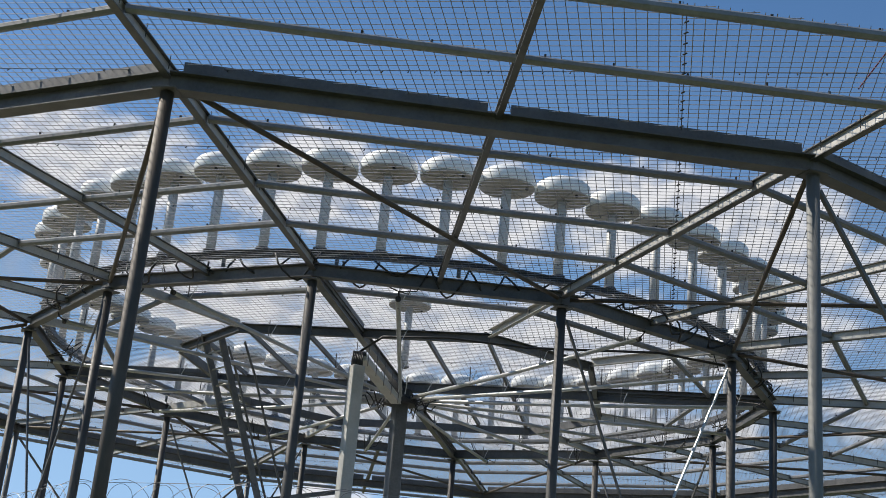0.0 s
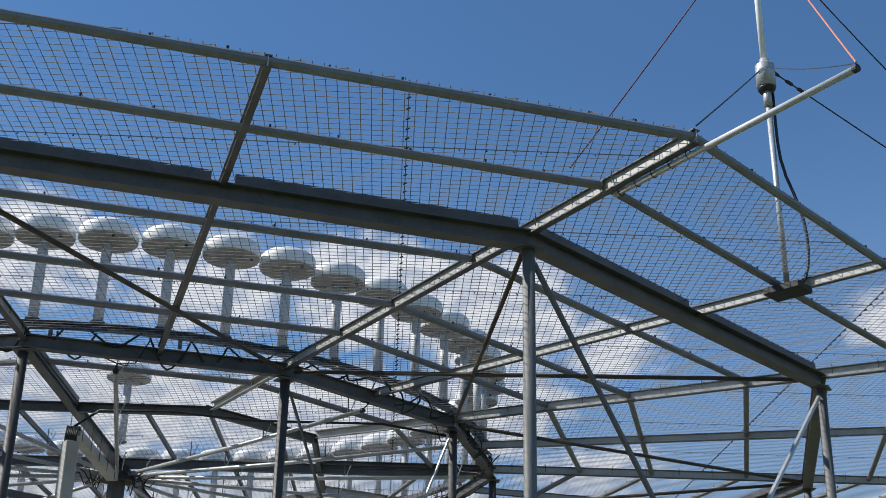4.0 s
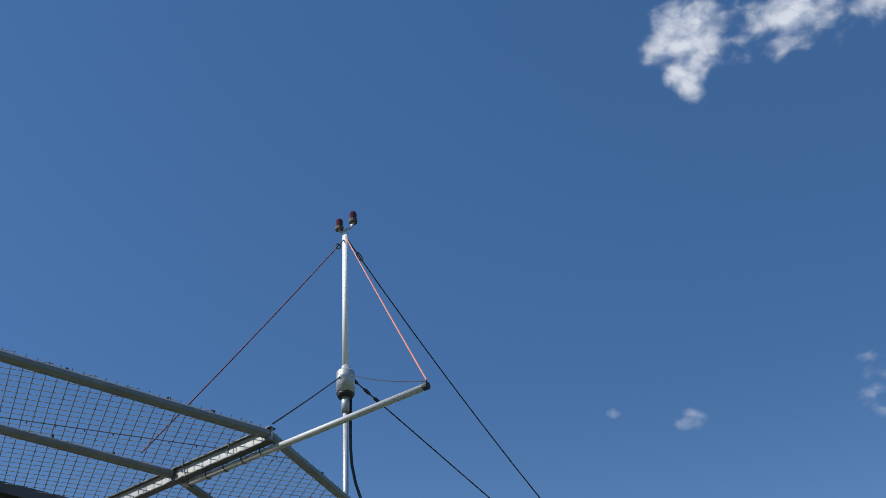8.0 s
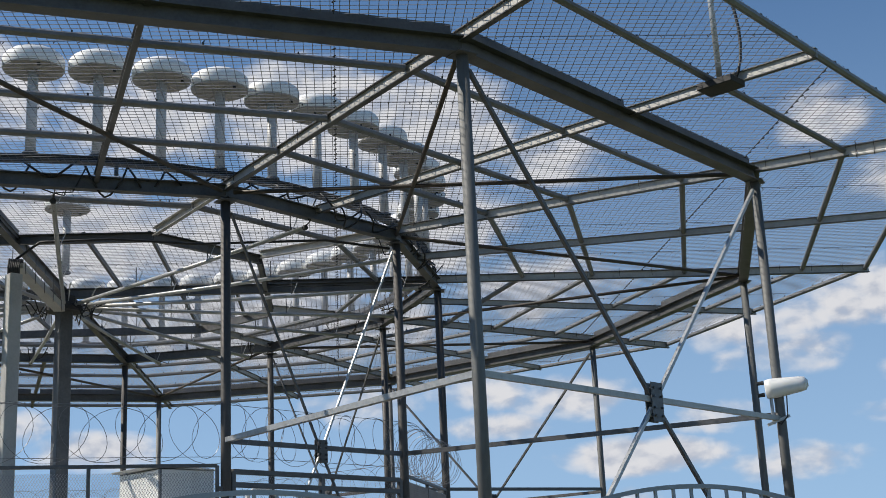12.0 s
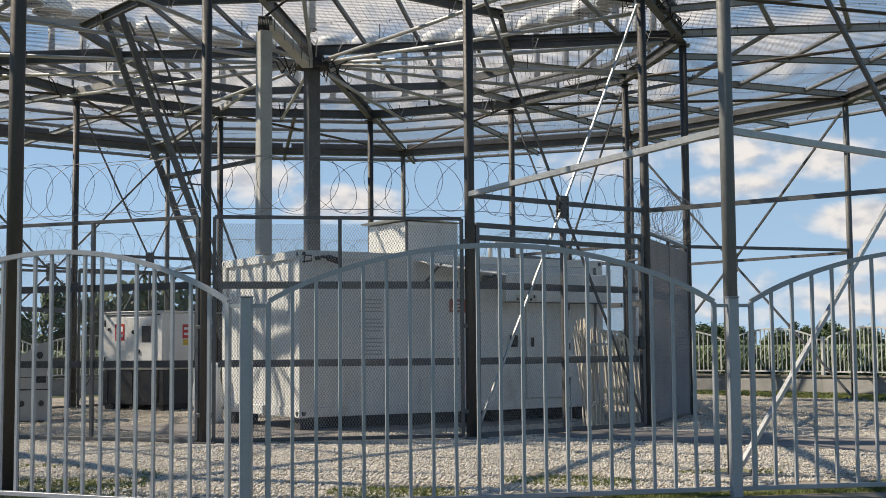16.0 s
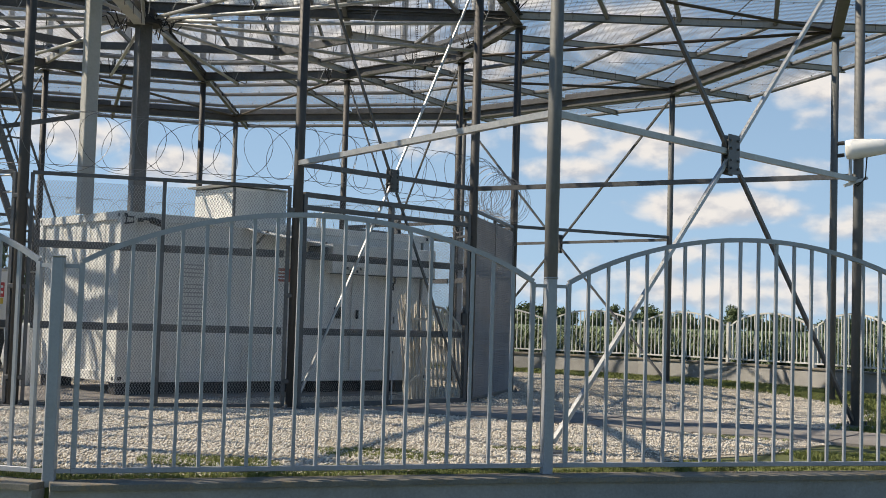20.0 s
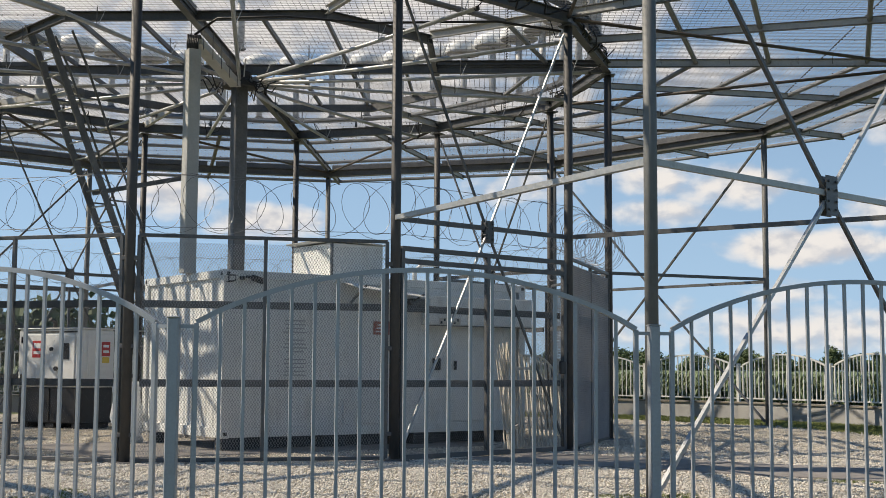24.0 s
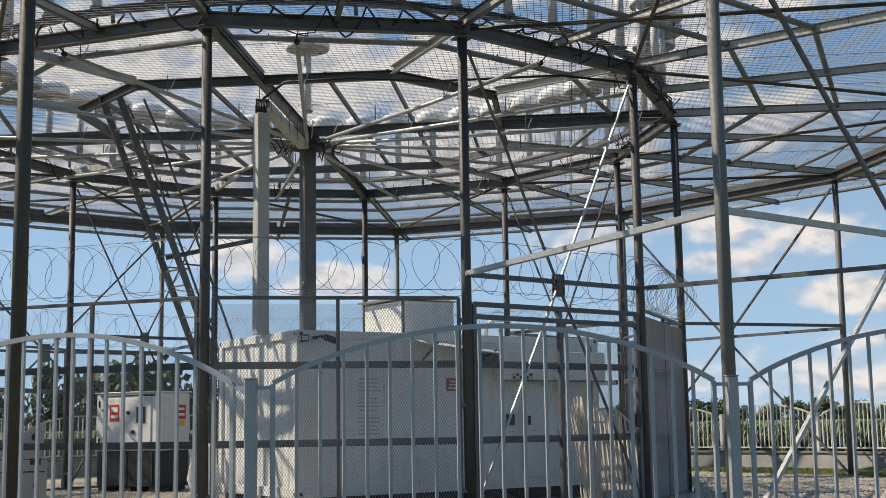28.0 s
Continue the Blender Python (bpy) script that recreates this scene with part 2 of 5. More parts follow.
BLACK = material("black_plastic", (0.012, 0.012, 0.013), (0.03, 0.03, 0.032), 0.45, 0, 40, 3, 0.08)
DARK = material("dark_rubber", (0.02, 0.02, 0.02), (0.05, 0.05, 0.05), 0.7, 0, 40, 3, 0.1)
POLE_PIPE_GREY = material("pole_shade_pipe_grey", (0.42, 0.42, 0.41), (0.54, 0.54, 0.53), 0.5, 0, 18, 2.2, 0.04, 0.6, 0.06)
FADED_RED = material("faded_red_paint", (0.32, 0.1, 0.075), (0.42, 0.16, 0.12), 0.5, 0, 30, 3, 0)
RED = material("red_sticker", (0.42, 0.03, 0.03), (0.5, 0.05, 0.045), 0.4, 0, 30, 3, 0)
YELLOW = material("yellow_sticker", (0.6, 0.42, 0.05), (0.7, 0.5, 0.08), 0.4, 0, 30, 3, 0)
FADED_PRINT = material("faded_print", (0.36, 0.36, 0.36), (0.5, 0.5, 0.49), 0.6, 0, 60, 3, 0)
PAPER = material("white_print", (0.75, 0.75, 0.74), (0.8, 0.8, 0.79), 0.6, 0, 60, 3, 0)
LAMP_RED = material("red_lamp_glass", (0.06, 0.01, 0.008), (0.09, 0.014, 0.011), 0.15, 0, 10, 3, 0)
ROPE_ORANGE = material("orange_rope", (0.5, 0.17, 0.1), (0.6, 0.23, 0.14), 0.7, 0, 90, 3, 0)
ROPE_RED = material("dark_red_rope", (0.12, 0.025, 0.03), (0.17, 0.035, 0.04), 0.7, 0, 90, 3, 0)
CONCRETE = material("concrete", (0.25, 0.243, 0.23), (0.39, 0.38, 0.36), 0.85, 0, 40, 1.6, 0.5, 0.55, 0.06, stain_colour=(0.2, 0.18, 0.14), stain_amount=0.55)
CAPSTONE = material("lichen_concrete", (0.13, 0.118, 0.098), (0.25, 0.23, 0.19), 0.9, 0, 60, 2.5, 0.5, 0.5, 0.08, stain_colour=(0.42, 0.27, 0.1), stain_amount=0.6)
PATH_CONCRETE = material("path_concrete", (0.19, 0.172, 0.155), (0.30, 0.277, 0.255), 0.9, 0, 60, 1.5, 0.4, 0.6, stain_colour=(0.16, 0.14, 0.12))
PEBBLE = material("white_pebble", (0.48, 0.43, 0.355), (0.74, 0.69, 0.61), 0.8, 0, 60, 9, 0.3, 0.5, 0.28)
GRAVEL_BED = material("gravel_bed", (0.15, 0.125, 0.09), (0.56, 0.50, 0.40), 0.95, 0, 42, 1.2, 1.0, 0.25, stain_colour=(0.2, 0.19, 0.1), stain_amount=0.5)
SOIL_GRASS = material("grassy_ground", (0.05, 0.07, 0.018), (0.13, 0.14, 0.045), 0.95, 0, 14, 0.5, 0.9, 0.5, stain_colour=(0.16, 0.13, 0.08), stain_amount=0.4)
GRASS = material("grass_blades", (0.095, 0.13, 0.03), (0.24, 0.26, 0.08), 0.7, 0, 5, 1.2, 0, 0.6, 0.35)
CORN = material("maize_leaves", (0.10, 0.145, 0.075), (0.22, 0.27, 0.15), 0.6, 0, 4, 0.4, 0, 0.6, 0.25)
LEAF = material("tree_leaves", (0.045, 0.07, 0.026), (0.10, 0.135, 0.05), 0.7, 0, 3, 0.3, 0, 0.6, 0.4)
BARK = material("bark", (0.07, 0.055, 0.04), (0.16, 0.13, 0.1), 0.9, 0, 12, 3, 0.6)
CABLE = material("black_cable", (0.01, 0.01, 0.01), (0.025, 0.025, 0.025), 0.5, 0, 30, 3, 0)
RAZOR = material("razor_wire", (0.13, 0.13, 0.135), (0.24, 0.24, 0.245), 0.45, 0.5, 30, 3, 0)
WOOD_WHITE = material("whitewashed_wood", (0.5, 0.46, 0.38), (0.72, 0.68, 0.6), 0.8, 0, 30, 4, 0.3, 0.5, 0.1)


# ---------------------------------------------------------------- mesh helpers
def thing(name, label, category, group="", kind="", at=None):
    ob = new(name)
    ob.empty_display_size = 0.2
    if at is not None:
        ob.matrix_basis = at
    return tagged(ob, label, category, group, kind)


def mesh_of(name, verts, faces, mat, smooth=False):
    me = bpy.data.meshes.new(name)
    me.from_pydata([tuple(v) for v in verts], [], faces)
    me.materials.append(mat)
    if smooth:
        me.polygons.foreach_set("use_smooth", [True] * len(me.polygons))
    me.update()
    return me


def put(name, me, parent=None, label="", m=None):
    ob = new(name, me)
    if parent is not None:
        ob.parent = parent
    if m is not None:
        ob.matrix_basis = m
    if label:
        ob["label"] = label
    return ob


class Build:
    """Collects vertices and faces of one mesh."""

    def __init__(self):
        self.v, self.f = [], []

    def add(self, verts, faces):
        n = len(self.v)
        self.v += [tuple(v) for v in verts]
        self.f += [tuple(n + i for i in face) for face in faces]
        return self

    def box(self, x0, x1, y0, y1, z0, z1, bevel=0.0, m=None):
        b = min(bevel, (x1 - x0) / 2.1, (y1 - y0) / 2.1, (z1 - z0) / 2.1)
        if b <= 0:
            verts = [(x, y, z) for x in (x0, x1) for y in (y0, y1) for z in (z0, z1)]
            faces = [(0, 1, 3, 2), (4, 6, 7, 5), (0, 4, 5, 1), (2, 3, 7, 6), (0, 2, 6, 4), (1, 5, 7, 3)]
        else:
            verts, faces, rings = [], [], []
            for z, s in ((z0, b), (z0 + b, 0), (z1 - b, 0), (z1, b)):
                ring = []
                for x, y in ((x0 + b, y0), (x1 - b, y0), (x1, y0 + b), (x1, y1 - b), (x1 - b, y1), (x0 + b, y1), (x0, y1 - b), (x0, y0 + b)):
                    x = min(max(x, x0 + s), x1 - s)
                    y = min(max(y, y0 + s), y1 - s)
                    ring.append(len(verts))
                    verts.append((x, y, z))
                rings.append(ring)
            for a, c in zip(rings, rings[1:]):
                for k in range(8):
                    faces.append((a[k], a[(k + 1) % 8], c[(k + 1) % 8], c[k]))
            faces += [tuple(reversed(rings[0])), tuple(rings[-1])]
        if m is not None:
            verts = [m @ Vector(v) for v in verts]
        return self.add(verts, faces)

    def prism(self, profile, p, q, up=(0, 0, 1), cap=True):
        """A profile of (side, height) points swept straight from p to q."""
        p, q = Vector(p), Vector(q)
        ahead = (q - p).normalized()
        side = ahead.cross(Vector(up))
        side = side.normalized() if side.length > 1e-6 else Vector((1, 0, 0))
        top = side.cross(ahead)
        n = len(profile)
        verts = [o + side * a + top * b for o in (p, q) for a, b in profile]
        faces = [(k, (k + 1) % n, n + (k + 1) % n, n + k) for k in range(n)]
        if cap:
            faces += [tuple(range(n - 1, -1, -1)), tuple(range(n, 2 * n))]
        return self.add(verts, faces)

    def tube(self, points, radius, sides=8, cap=True):
        """A round tube along a line of points; radius one number or one a point."""
        points = [Vector(p) for p in points]
        radii = [radius] * len(points) if isinstance(radius, (int, float)) else radius
        rings, side = [], None
        base = len(self.v)
        for k, p in enumerate(points):
            ahead = (points[min(k + 1, len(points) - 1)] - points[max(k - 1, 0)]).normalized()
            if side is None:
                ref = Vector((0, 0, 1)) if abs(ahead.z) < 0.9 else Vector((1, 0, 0))
                side = ahead.cross(ref).normalized()
            else:
                side = (side - ahead * side.dot(ahead)).normalized()
            other = ahead.cross(side)
            for s in range(sides):
                a = 2 * math.pi * s / sides
                self.v.append(tuple(p + (side * math.cos(a) + other * math.sin(a)) * radii[k]))
        for k in range(len(points) - 1):
            for s in range(sides):
                a, b = base + k * sides + s, base + k * sides + (s + 1) % sides
                self.f.append((a, b, b + sides, a + sides))
        if cap:
            self.f.append(tuple(base + s for s in range(sides - 1, -1, -1)))
            e = base + (len(points) - 1) * sides
            self.f.append(tuple(e + s for s in range(sides)))
        return self

    def lathe(self, profile, sides=24, at=(0, 0, 0)):
        """Turns (radius, height) points round the z axis."""
        base, x, y, z = len(self.v), *at
        for r, h in profile:
            for s in range(sides):
                a = 2 * math.pi * s / sides
                self.v.append((x + r * math.cos(a), y + r * math.sin(a), z + h))
        for k in range(len(profile) - 1):
            for s in range(sides):
                a, b = base + k * sides + s, base + k * sides + (s + 1) % sides
                self.f.append((a, b, b + sides, a + sides))
        return self

    def mesh(self, name, mat, smooth=False):
        return mesh_of(name, self.v, self.f, mat, smooth)


def rect(w, h, dz=0.0, dx=0.0):
    return [(dx - w / 2, dz - h / 2), (dx + w / 2, dz - h / 2), (dx + w / 2, dz + h / 2), (dx - w / 2, dz + h / 2)]


def channel(w, h, t=0.012):
    """A C section, open to one side."""
    return [(-w / 2, -h / 2), (w / 2, -h / 2), (w / 2, -h / 2 + t), (-w / 2 + t, -h / 2 + t), (-w / 2 + t, h / 2 - t), (w / 2, h / 2 - t), (w / 2, h / 2), (-w / 2, h / 2)]


def angle_iron(w, h, t=0.008):
    return [(0, 0), (w, 0), (w, t), (t, t), (t, h), (0, h)]


def i_beam(w, h, t=0.014):
    return [(-w / 2, -h / 2), (w / 2, -h / 2), (w / 2, -h / 2 + t), (t / 2, -h / 2 + t), (t / 2, h / 2 - t), (w / 2, h / 2 - t), (w / 2, h / 2), (-w / 2, h / 2), (-w / 2, h / 2 - t), (-t / 2, h / 2 - t), (-t / 2, -h / 2 + t), (-w / 2, -h / 2 + t)]


def part(name, build, mat, parent, label="", smooth=False):
    return put(name, build.mesh(name, mat, smooth), parent, label)


# ---------------------------------------------------------------- the plan of the platform
CX, CY, PHASE = -0.857, 24.909, -1.218
R_OUT, R_IN, R_EDGE = 13.198, 7.129, 15.788
R_PURLINS = (14.474, 12.067, 10.212, 8.822, 5.95)
# The outer posts stand a little off the ideal ring.
POST_OFF = {11: (0.02, -0.04), 0: (-0.015, 0.04), 1: (-0.05, 0.0), 2: (0.01, -0.067), 3: (0.01, -0.03)}


def spot(radius, k, z=0.0):
    """A place on the platform's twelve-sided plan: k counts its posts from the one by the path."""
    a = PHASE + k * math.pi / 6
    dx, dy = POST_OFF.get(k % 12, (0, 0)) if radius == R_OUT else (0, 0)
    return Vector((CX + radius * math.cos(a) + dx, CY + radius * math.sin(a) + dy, z))

# ---------------------------------------------------------------- ground
def sheet(name, outline, z, mat, label, category, kind="structure", thick=0.0):
    b = Build()
    n = len(outline)
    b.add([(x, y, z) for x, y in outline], [tuple(range(n))])
    if thick:
        b.add([(x, y, z) for x, y in outline] + [(x, y, z - thick) for x, y in outline], [(k, n + k, n + (k + 1) % n, (k + 1) % n) for k in range(n)])
    ob = put(name, b.mesh(name, mat))
    return tagged(ob, label, category, "", kind)


# The fence's posts, round the site, from the far left of the front to the far right and round the back.
FENCE_R = 15.5
FRONT = [(-10.9, 17.2), (-7.6, 14.75), (-4.3, 12.1), (-0.86, 10.2), (3.2, 10.87), (7.28, 11.32), (10.4, 14.0), (11.84, 16.02)]
BACK = [(CX + FENCE_R * math.cos(radians(a)), CY + FENCE_R * math.sin(radians(a))) for a in [-35 + 11.25 * k for k in range(21)]]
BACK = [FRONT[-1]] + BACK[1:] + [FRONT[0]]

ground = Build()
inside = [Vector((x, y)) for x, y in FRONT[:-1] + BACK[:-1]]
mid = Vector((CX, CY))
n = len(inside)
rim_out = [(mid + (p - mid) * 1.003) for p in inside]
verts = [(p.x, p.y, 0.0) for p in rim_out]
verts += [(p.x, p.y, -0.5 if p.y < 22 and p.x > -9 else -0.05) for p in rim_out]
for far in (60, 300, 3500):
    for p in rim_out:
        d = (p - mid).normalized()
        verts.append((mid.x + d.x * far, mid.y + d.y * far, -0.5 if d.y < -0.2 and far < 100 else -0.1))
faces = [tuple(range(n - 1, -1, -1))]
for k in range(4):
    for i in range(n):
        j = (i + 1) % n
        faces.append((k * n + i, k * n + j, (k + 1) * n + j, (k + 1) * n + i))
ground.add(verts, faces)
tagged(put("ground", ground.mesh("ground", SOIL_GRASS)), "rough grassy ground of the fenced site and the fields round it", "ground", "", "structure")

def gravel_edge(a):
    """Radius of the gravel's edge: it runs close to the front fence and stops short of the far wall."""
    front = np.clip(-np.sin(a) * 2.2 - 1.2, 0, 1)
    return 13.15 + 0.2 * np.sin(3 * a + 1) + 0.12 * np.sin(11 * a) + 1.2 * front


gravel_outline = []
for k in range(48):
    a = 2 * math.pi * k / 48
    rr = gravel_edge(a) + 0.1
    gravel_outline.append((CX + rr * math.cos(a), CY + rr * math.sin(a)))
sheet("gravel_bed", gravel_outline, 0.012, GRAVEL_BED, "bed of white crushed stone under the platform", "gravel bed", "structure", 0.05)

# The concrete path that leads from the gate to the front of the site, in cast slabs.
path_from, path_to, path_half = Vector((3.25, 19.15)), Vector((10.6, 12.5)), 0.95
along = (path_to - path_from).normalized()
across = Vector((-along.y, along.x))
path = tagged(new("path"), "grey cast concrete path with joints and dirt", "path", "", "structure")
slabs = 6
for k in range(slabs):
    a, c = path_from + (path_to - path_from) * ((k + 0.006) / slabs), path_from + (path_to - path_from) * ((k + 0.994) / slabs)
    b = Build()
    z = 0.035 + 0.004 * (k % 2)
    top = [a - across * path_half, c - across * path_half, c + across * path_half, a + across * path_half]
    b.add([(p.x, p.y, z) for p in top] + [(p.x, p.y, -0.05) for p in top], [(0, 1, 2, 3), (0, 4, 5, 1), (1, 5, 6, 2), (2, 6, 7, 3), (3, 7, 4, 0)])
    part("slab", b, PATH_CONCRETE, path)

# A paved apron just outside the gate and under the container.
apron = Build().box(-1.6, 5.4, -0.35, 3.4, 0.0, 0.03, 0.01)
tagged(put("slab_under_container", apron.mesh("slab_under_container", PATH_CONCRETE), m=pose(-1.2, 19.6, 0.012, 0, 0, 28)), "flat concrete slab under the equipment container", "slab", "", "structure")


# ---------------------------------------------------------------- the steel platform
platform = thing("steel_platform", "twelve-sided galvanised steel platform with wire mesh on round posts", "platform")
Z_RING, Z_RAFT, Z_MESH = 7.06, 7.19, 7.285
Z_BRACE = 7.09

post_out = Build().tube([(0, 0, 0.0), (0, 0, Z_RING - 0.09)], 0.07, 16).mesh("outer_post", POST_GREY, True)
post_brown = Build().tube([(0, 0, 0.0), (0, 0, Z_RING - 0.09)], 0.07, 16).mesh("outer_post", POST_STEEL, True)
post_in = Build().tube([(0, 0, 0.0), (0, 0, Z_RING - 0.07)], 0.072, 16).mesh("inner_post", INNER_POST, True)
foot = Build().box(-0.17, 0.17, -0.17, 0.17, 0.02, 0.045, 0.006)
for dx in (-0.12, 0.12):
    for dy in (-0.12, 0.12):
        foot.tube([(dx, dy, 0.04), (dx, dy, 0.09)], 0.014, 6)
foot = foot.mesh("base_plate", STEEL)
footing = Build().box(-0.28, 0.28, -0.28, 0.28, -0.2, 0.03, 0.02).mesh("footing", CONCRETE)
head = Build().box(-0.13, 0.13, -0.13, 0.13, Z_RING - 0.112, Z_RING - 0.09, 0.004).mesh("head_plate", STEEL)
for k in range(12):
    turn = math.degrees(PHASE) + 30 * k
    for radius, me, name in ((R_OUT, post_out, "outer_post"), (R_IN, post_in, "inner_post")):
        p = spot(radius, k)
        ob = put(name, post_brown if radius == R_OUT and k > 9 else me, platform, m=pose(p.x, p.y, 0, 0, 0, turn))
        put("base_plate", foot, ob)
        put("footing", footing, ob)
        put("head_plate", head, ob)

# Ring beams: the outer one carries upright plates between the rafters.
def ring_bar(name, radius, k0, k1, z, profile, mat, label="", trim=0.0):
    p, q = spot(radius, k0, z), spot(radius, k1, z)
    d = (q - p).normalized()
    b = Build().prism(profile, p + d * trim, q - d * trim)
    return part(name, b, mat, platform, label)


for k in range(12):
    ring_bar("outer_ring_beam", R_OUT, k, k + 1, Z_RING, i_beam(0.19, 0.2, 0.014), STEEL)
    for s in (0, 1):
        p, q = spot(R_OUT, k, 0), spot(R_OUT, k + 1, 0)
        a, c = p.lerp(q, 0.018 if s == 0 else 0.518), p.lerp(q, 0.482 if s == 0 else 0.982)
        b = Build().prism(angle_iron(0.09, 0.15, 0.008), a + Vector((0, 0, Z_RING + 0.101)), c + Vector((0, 0, Z_RING + 0.101)))
        part("edge_plate", b, STEEL, platform, "upright steel edge plate")
    ring_bar("inner_ring_beam", R_IN, k, k + 1, Z_RING + 0.05, i_beam(0.14, 0.2), STEEL)
    ring_bar("edge_tube", R_EDGE, k, k + 1, Z_RAFT + 0.02, [(0.05 * math.cos(a * math.pi / 4 + 0.39), 0.05 * math.sin(a * math.pi / 4 + 0.39)) for a in range(8)], PURLIN)
    for radius in R_PURLINS:
        ring_bar("purlin", radius, k, k + 1, Z_RAFT + 0.02, [(0.047 * math.cos(a * math.pi / 4 + 0.39), 0.047 * math.sin(a * math.pi / 4 + 0.39)) for a in range(8)], PURLIN, trim=0.03)

def rafter(name, r0, r1, k, wide, high, label=""):
    """An I-shaped rafter along the plan's spoke k: web coloured pale as sunlit, flanges above and below dark as shaded.
    """
    p, q = spot(r0, k, Z_RAFT), spot(r1, k, Z_RAFT)
    # Sun on the web and shade on the flanges are put into their colours.
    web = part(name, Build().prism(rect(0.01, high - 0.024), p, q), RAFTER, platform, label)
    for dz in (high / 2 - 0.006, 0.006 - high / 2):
        part("flange", Build().prism(rect(wide, 0.012, dz), p, q), STEEL, web, "steel flange coloured dark for shade")
    return web


# The middle of the floor: an eight-sided beam ring with four long and four short sides, two main beams across it, joists between.
HEX = 4.4
CORNERS = (-3, -2, 0, 1, 3, 4, 6, 7, 9)
for k0, k1 in zip(CORNERS, CORNERS[1:]):
    ring_bar("middle_ring_beam", HEX, k0, k1, Z_RING + 0.05, channel(0.08, 0.16), STEEL)
FLOOR_U = Vector((math.cos(PHASE - math.pi / 6), math.sin(PHASE - math.pi / 6), 0))
FLOOR_W = Vector((-FLOOR_U.y, FLOOR_U.x, 0))


def floor_spot(u, w, z):
    return Vector((CX, CY, z)) + FLOOR_U * u + FLOOR_W * w


part("main_beam", Build().prism(i_beam(0.12, 0.18), floor_spot(-R_IN, 0, Z_RING + 0.03), floor_spot(R_IN, 0, Z_RING + 0.03)), STEEL, platform)
part("main_beam", Build().prism(i_beam(0.12, 0.18), floor_spot(0, -R_IN, Z_RING + 0.034), floor_spot(0, R_IN, Z_RING + 0.034)), STEEL, platform)
LONG = HEX * math.cos(math.pi / 6)
for w in (-3.2, -2.12, -1.06, 1.06, 2.12, 3.2):
    far_u = LONG - max(0.0, abs(w) - HEX / 2) * math.tan(math.pi / 4)
    for sgn in (-1, 1):
        part("joist", Build().prism(rect(0.05, 0.08), floor_spot(sgn * 0.07, w, Z_RAFT), floor_spot(sgn * (far_u - 0.04), w, Z_RAFT)), STEEL, platform)

for k in range(12):
    b = Build().prism(channel(0.075, 0.14, 0.01), spot(LONG if k % 3 == 2 else HEX, k, Z_RAFT), spot(R_IN, k, Z_RAFT))
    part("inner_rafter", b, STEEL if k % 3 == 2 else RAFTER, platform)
    raft = rafter("outer_rafter", R_IN, R_EDGE + 0.06, k, 0.085, 0.15, "galvanised beam rafter, web coloured as sunlit and flanges as shaded")
    t = Vector((-math.sin(PHASE + k * math.pi / 6), math.cos(PHASE + k * math.pi / 6), 0))
    for s in range(13):
        o = spot(7.5 + 0.65 * s, k, Z_RAFT)
        for e in (-1, 1):
            part("tie_wire", Build().tube([o + t * 0.046 * e + Vector((0, 0, -0.03)), o + t * 0.048 * e + Vector((0, 0, 0.12))], 0.005, 5), DARK, raft)
    mid_r = math.cos(math.pi / 12)
    rafter("middle_rafter", R_IN * mid_r, R_EDGE * mid_r + 0.05, k + 0.5, 0.07, 0.13)
    # level wind braces: crossed in every third bay, single ones towards it in the others
    for k0, k1 in (((k, k + 1), (k + 1, k)), ((k + 1, k),), ((k, k + 1),))[k % 3]:
        p, q = spot(R_OUT, k0, Z_BRACE), spot(R_IN, k1, Z_BRACE)
        d = (q - p).normalized()
        part("wind_brace", Build().tube([p + d * 0.12, q - d * 0.12], 0.033, 8), POST_STEEL, platform, smooth=True)

# Upright cross braces with their node plates, and the struts at half height.
def cross_brace(radius, k, half=0.03, mats=(STEEL, STEEL), size=1.0):
    a, c = spot(radius, k), spot(radius, k + 1)
    d = (c - a).normalized()
    zt = Z_RING - 0.25
    centre = a.lerp(c, 0.5) + Vector((0, 0, 3.405))
    for (p, q), m in zip((((a + d * 0.1, zt), (c - d * 0.1, 0.12)), ((c - d * 0.1, zt), (a + d * 0.1, 0.12))), mats):
        lo, hi = p[0] + Vector((0, 0, p[1])), q[0] + Vector((0, 0, q[1]))
        for e0, e1 in ((lo, centre), (centre, hi)):
            way = (e1 - e0).normalized()
            s = 0.1
            g0, g1 = (e0, e1 - way * s) if (e1 - centre).length < 0.01 else (e0 + way * s, e1)
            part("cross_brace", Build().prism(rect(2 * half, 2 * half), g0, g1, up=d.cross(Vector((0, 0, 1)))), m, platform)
    nrm = d.cross(Vector((0, 0, 1)))
    plates = [part("node_plate", Build().prism(rect(0.25 * size, 0.012, side * 0.045), centre - Vector((0, 0, 0.24 * size)), centre + Vector((0, 0, 0.24 * size)), up=nrm), STEEL, platform, "bolted steel node plate") for side in (-1, 1)]
    for dz in (-0.17, -0.07, 0.07, 0.17):
        for dx in (-0.08, 0.08):
            o = centre + d * dx * size + Vector((0, 0, dz * size))
            part("bolt", Build().tube([o - nrm * 0.075, o + nrm * 0.075], 0.016, 6), STEEL, plates[0])


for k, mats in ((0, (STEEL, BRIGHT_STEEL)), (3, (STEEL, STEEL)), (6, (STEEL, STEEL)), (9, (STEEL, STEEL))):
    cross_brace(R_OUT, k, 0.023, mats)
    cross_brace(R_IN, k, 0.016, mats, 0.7)


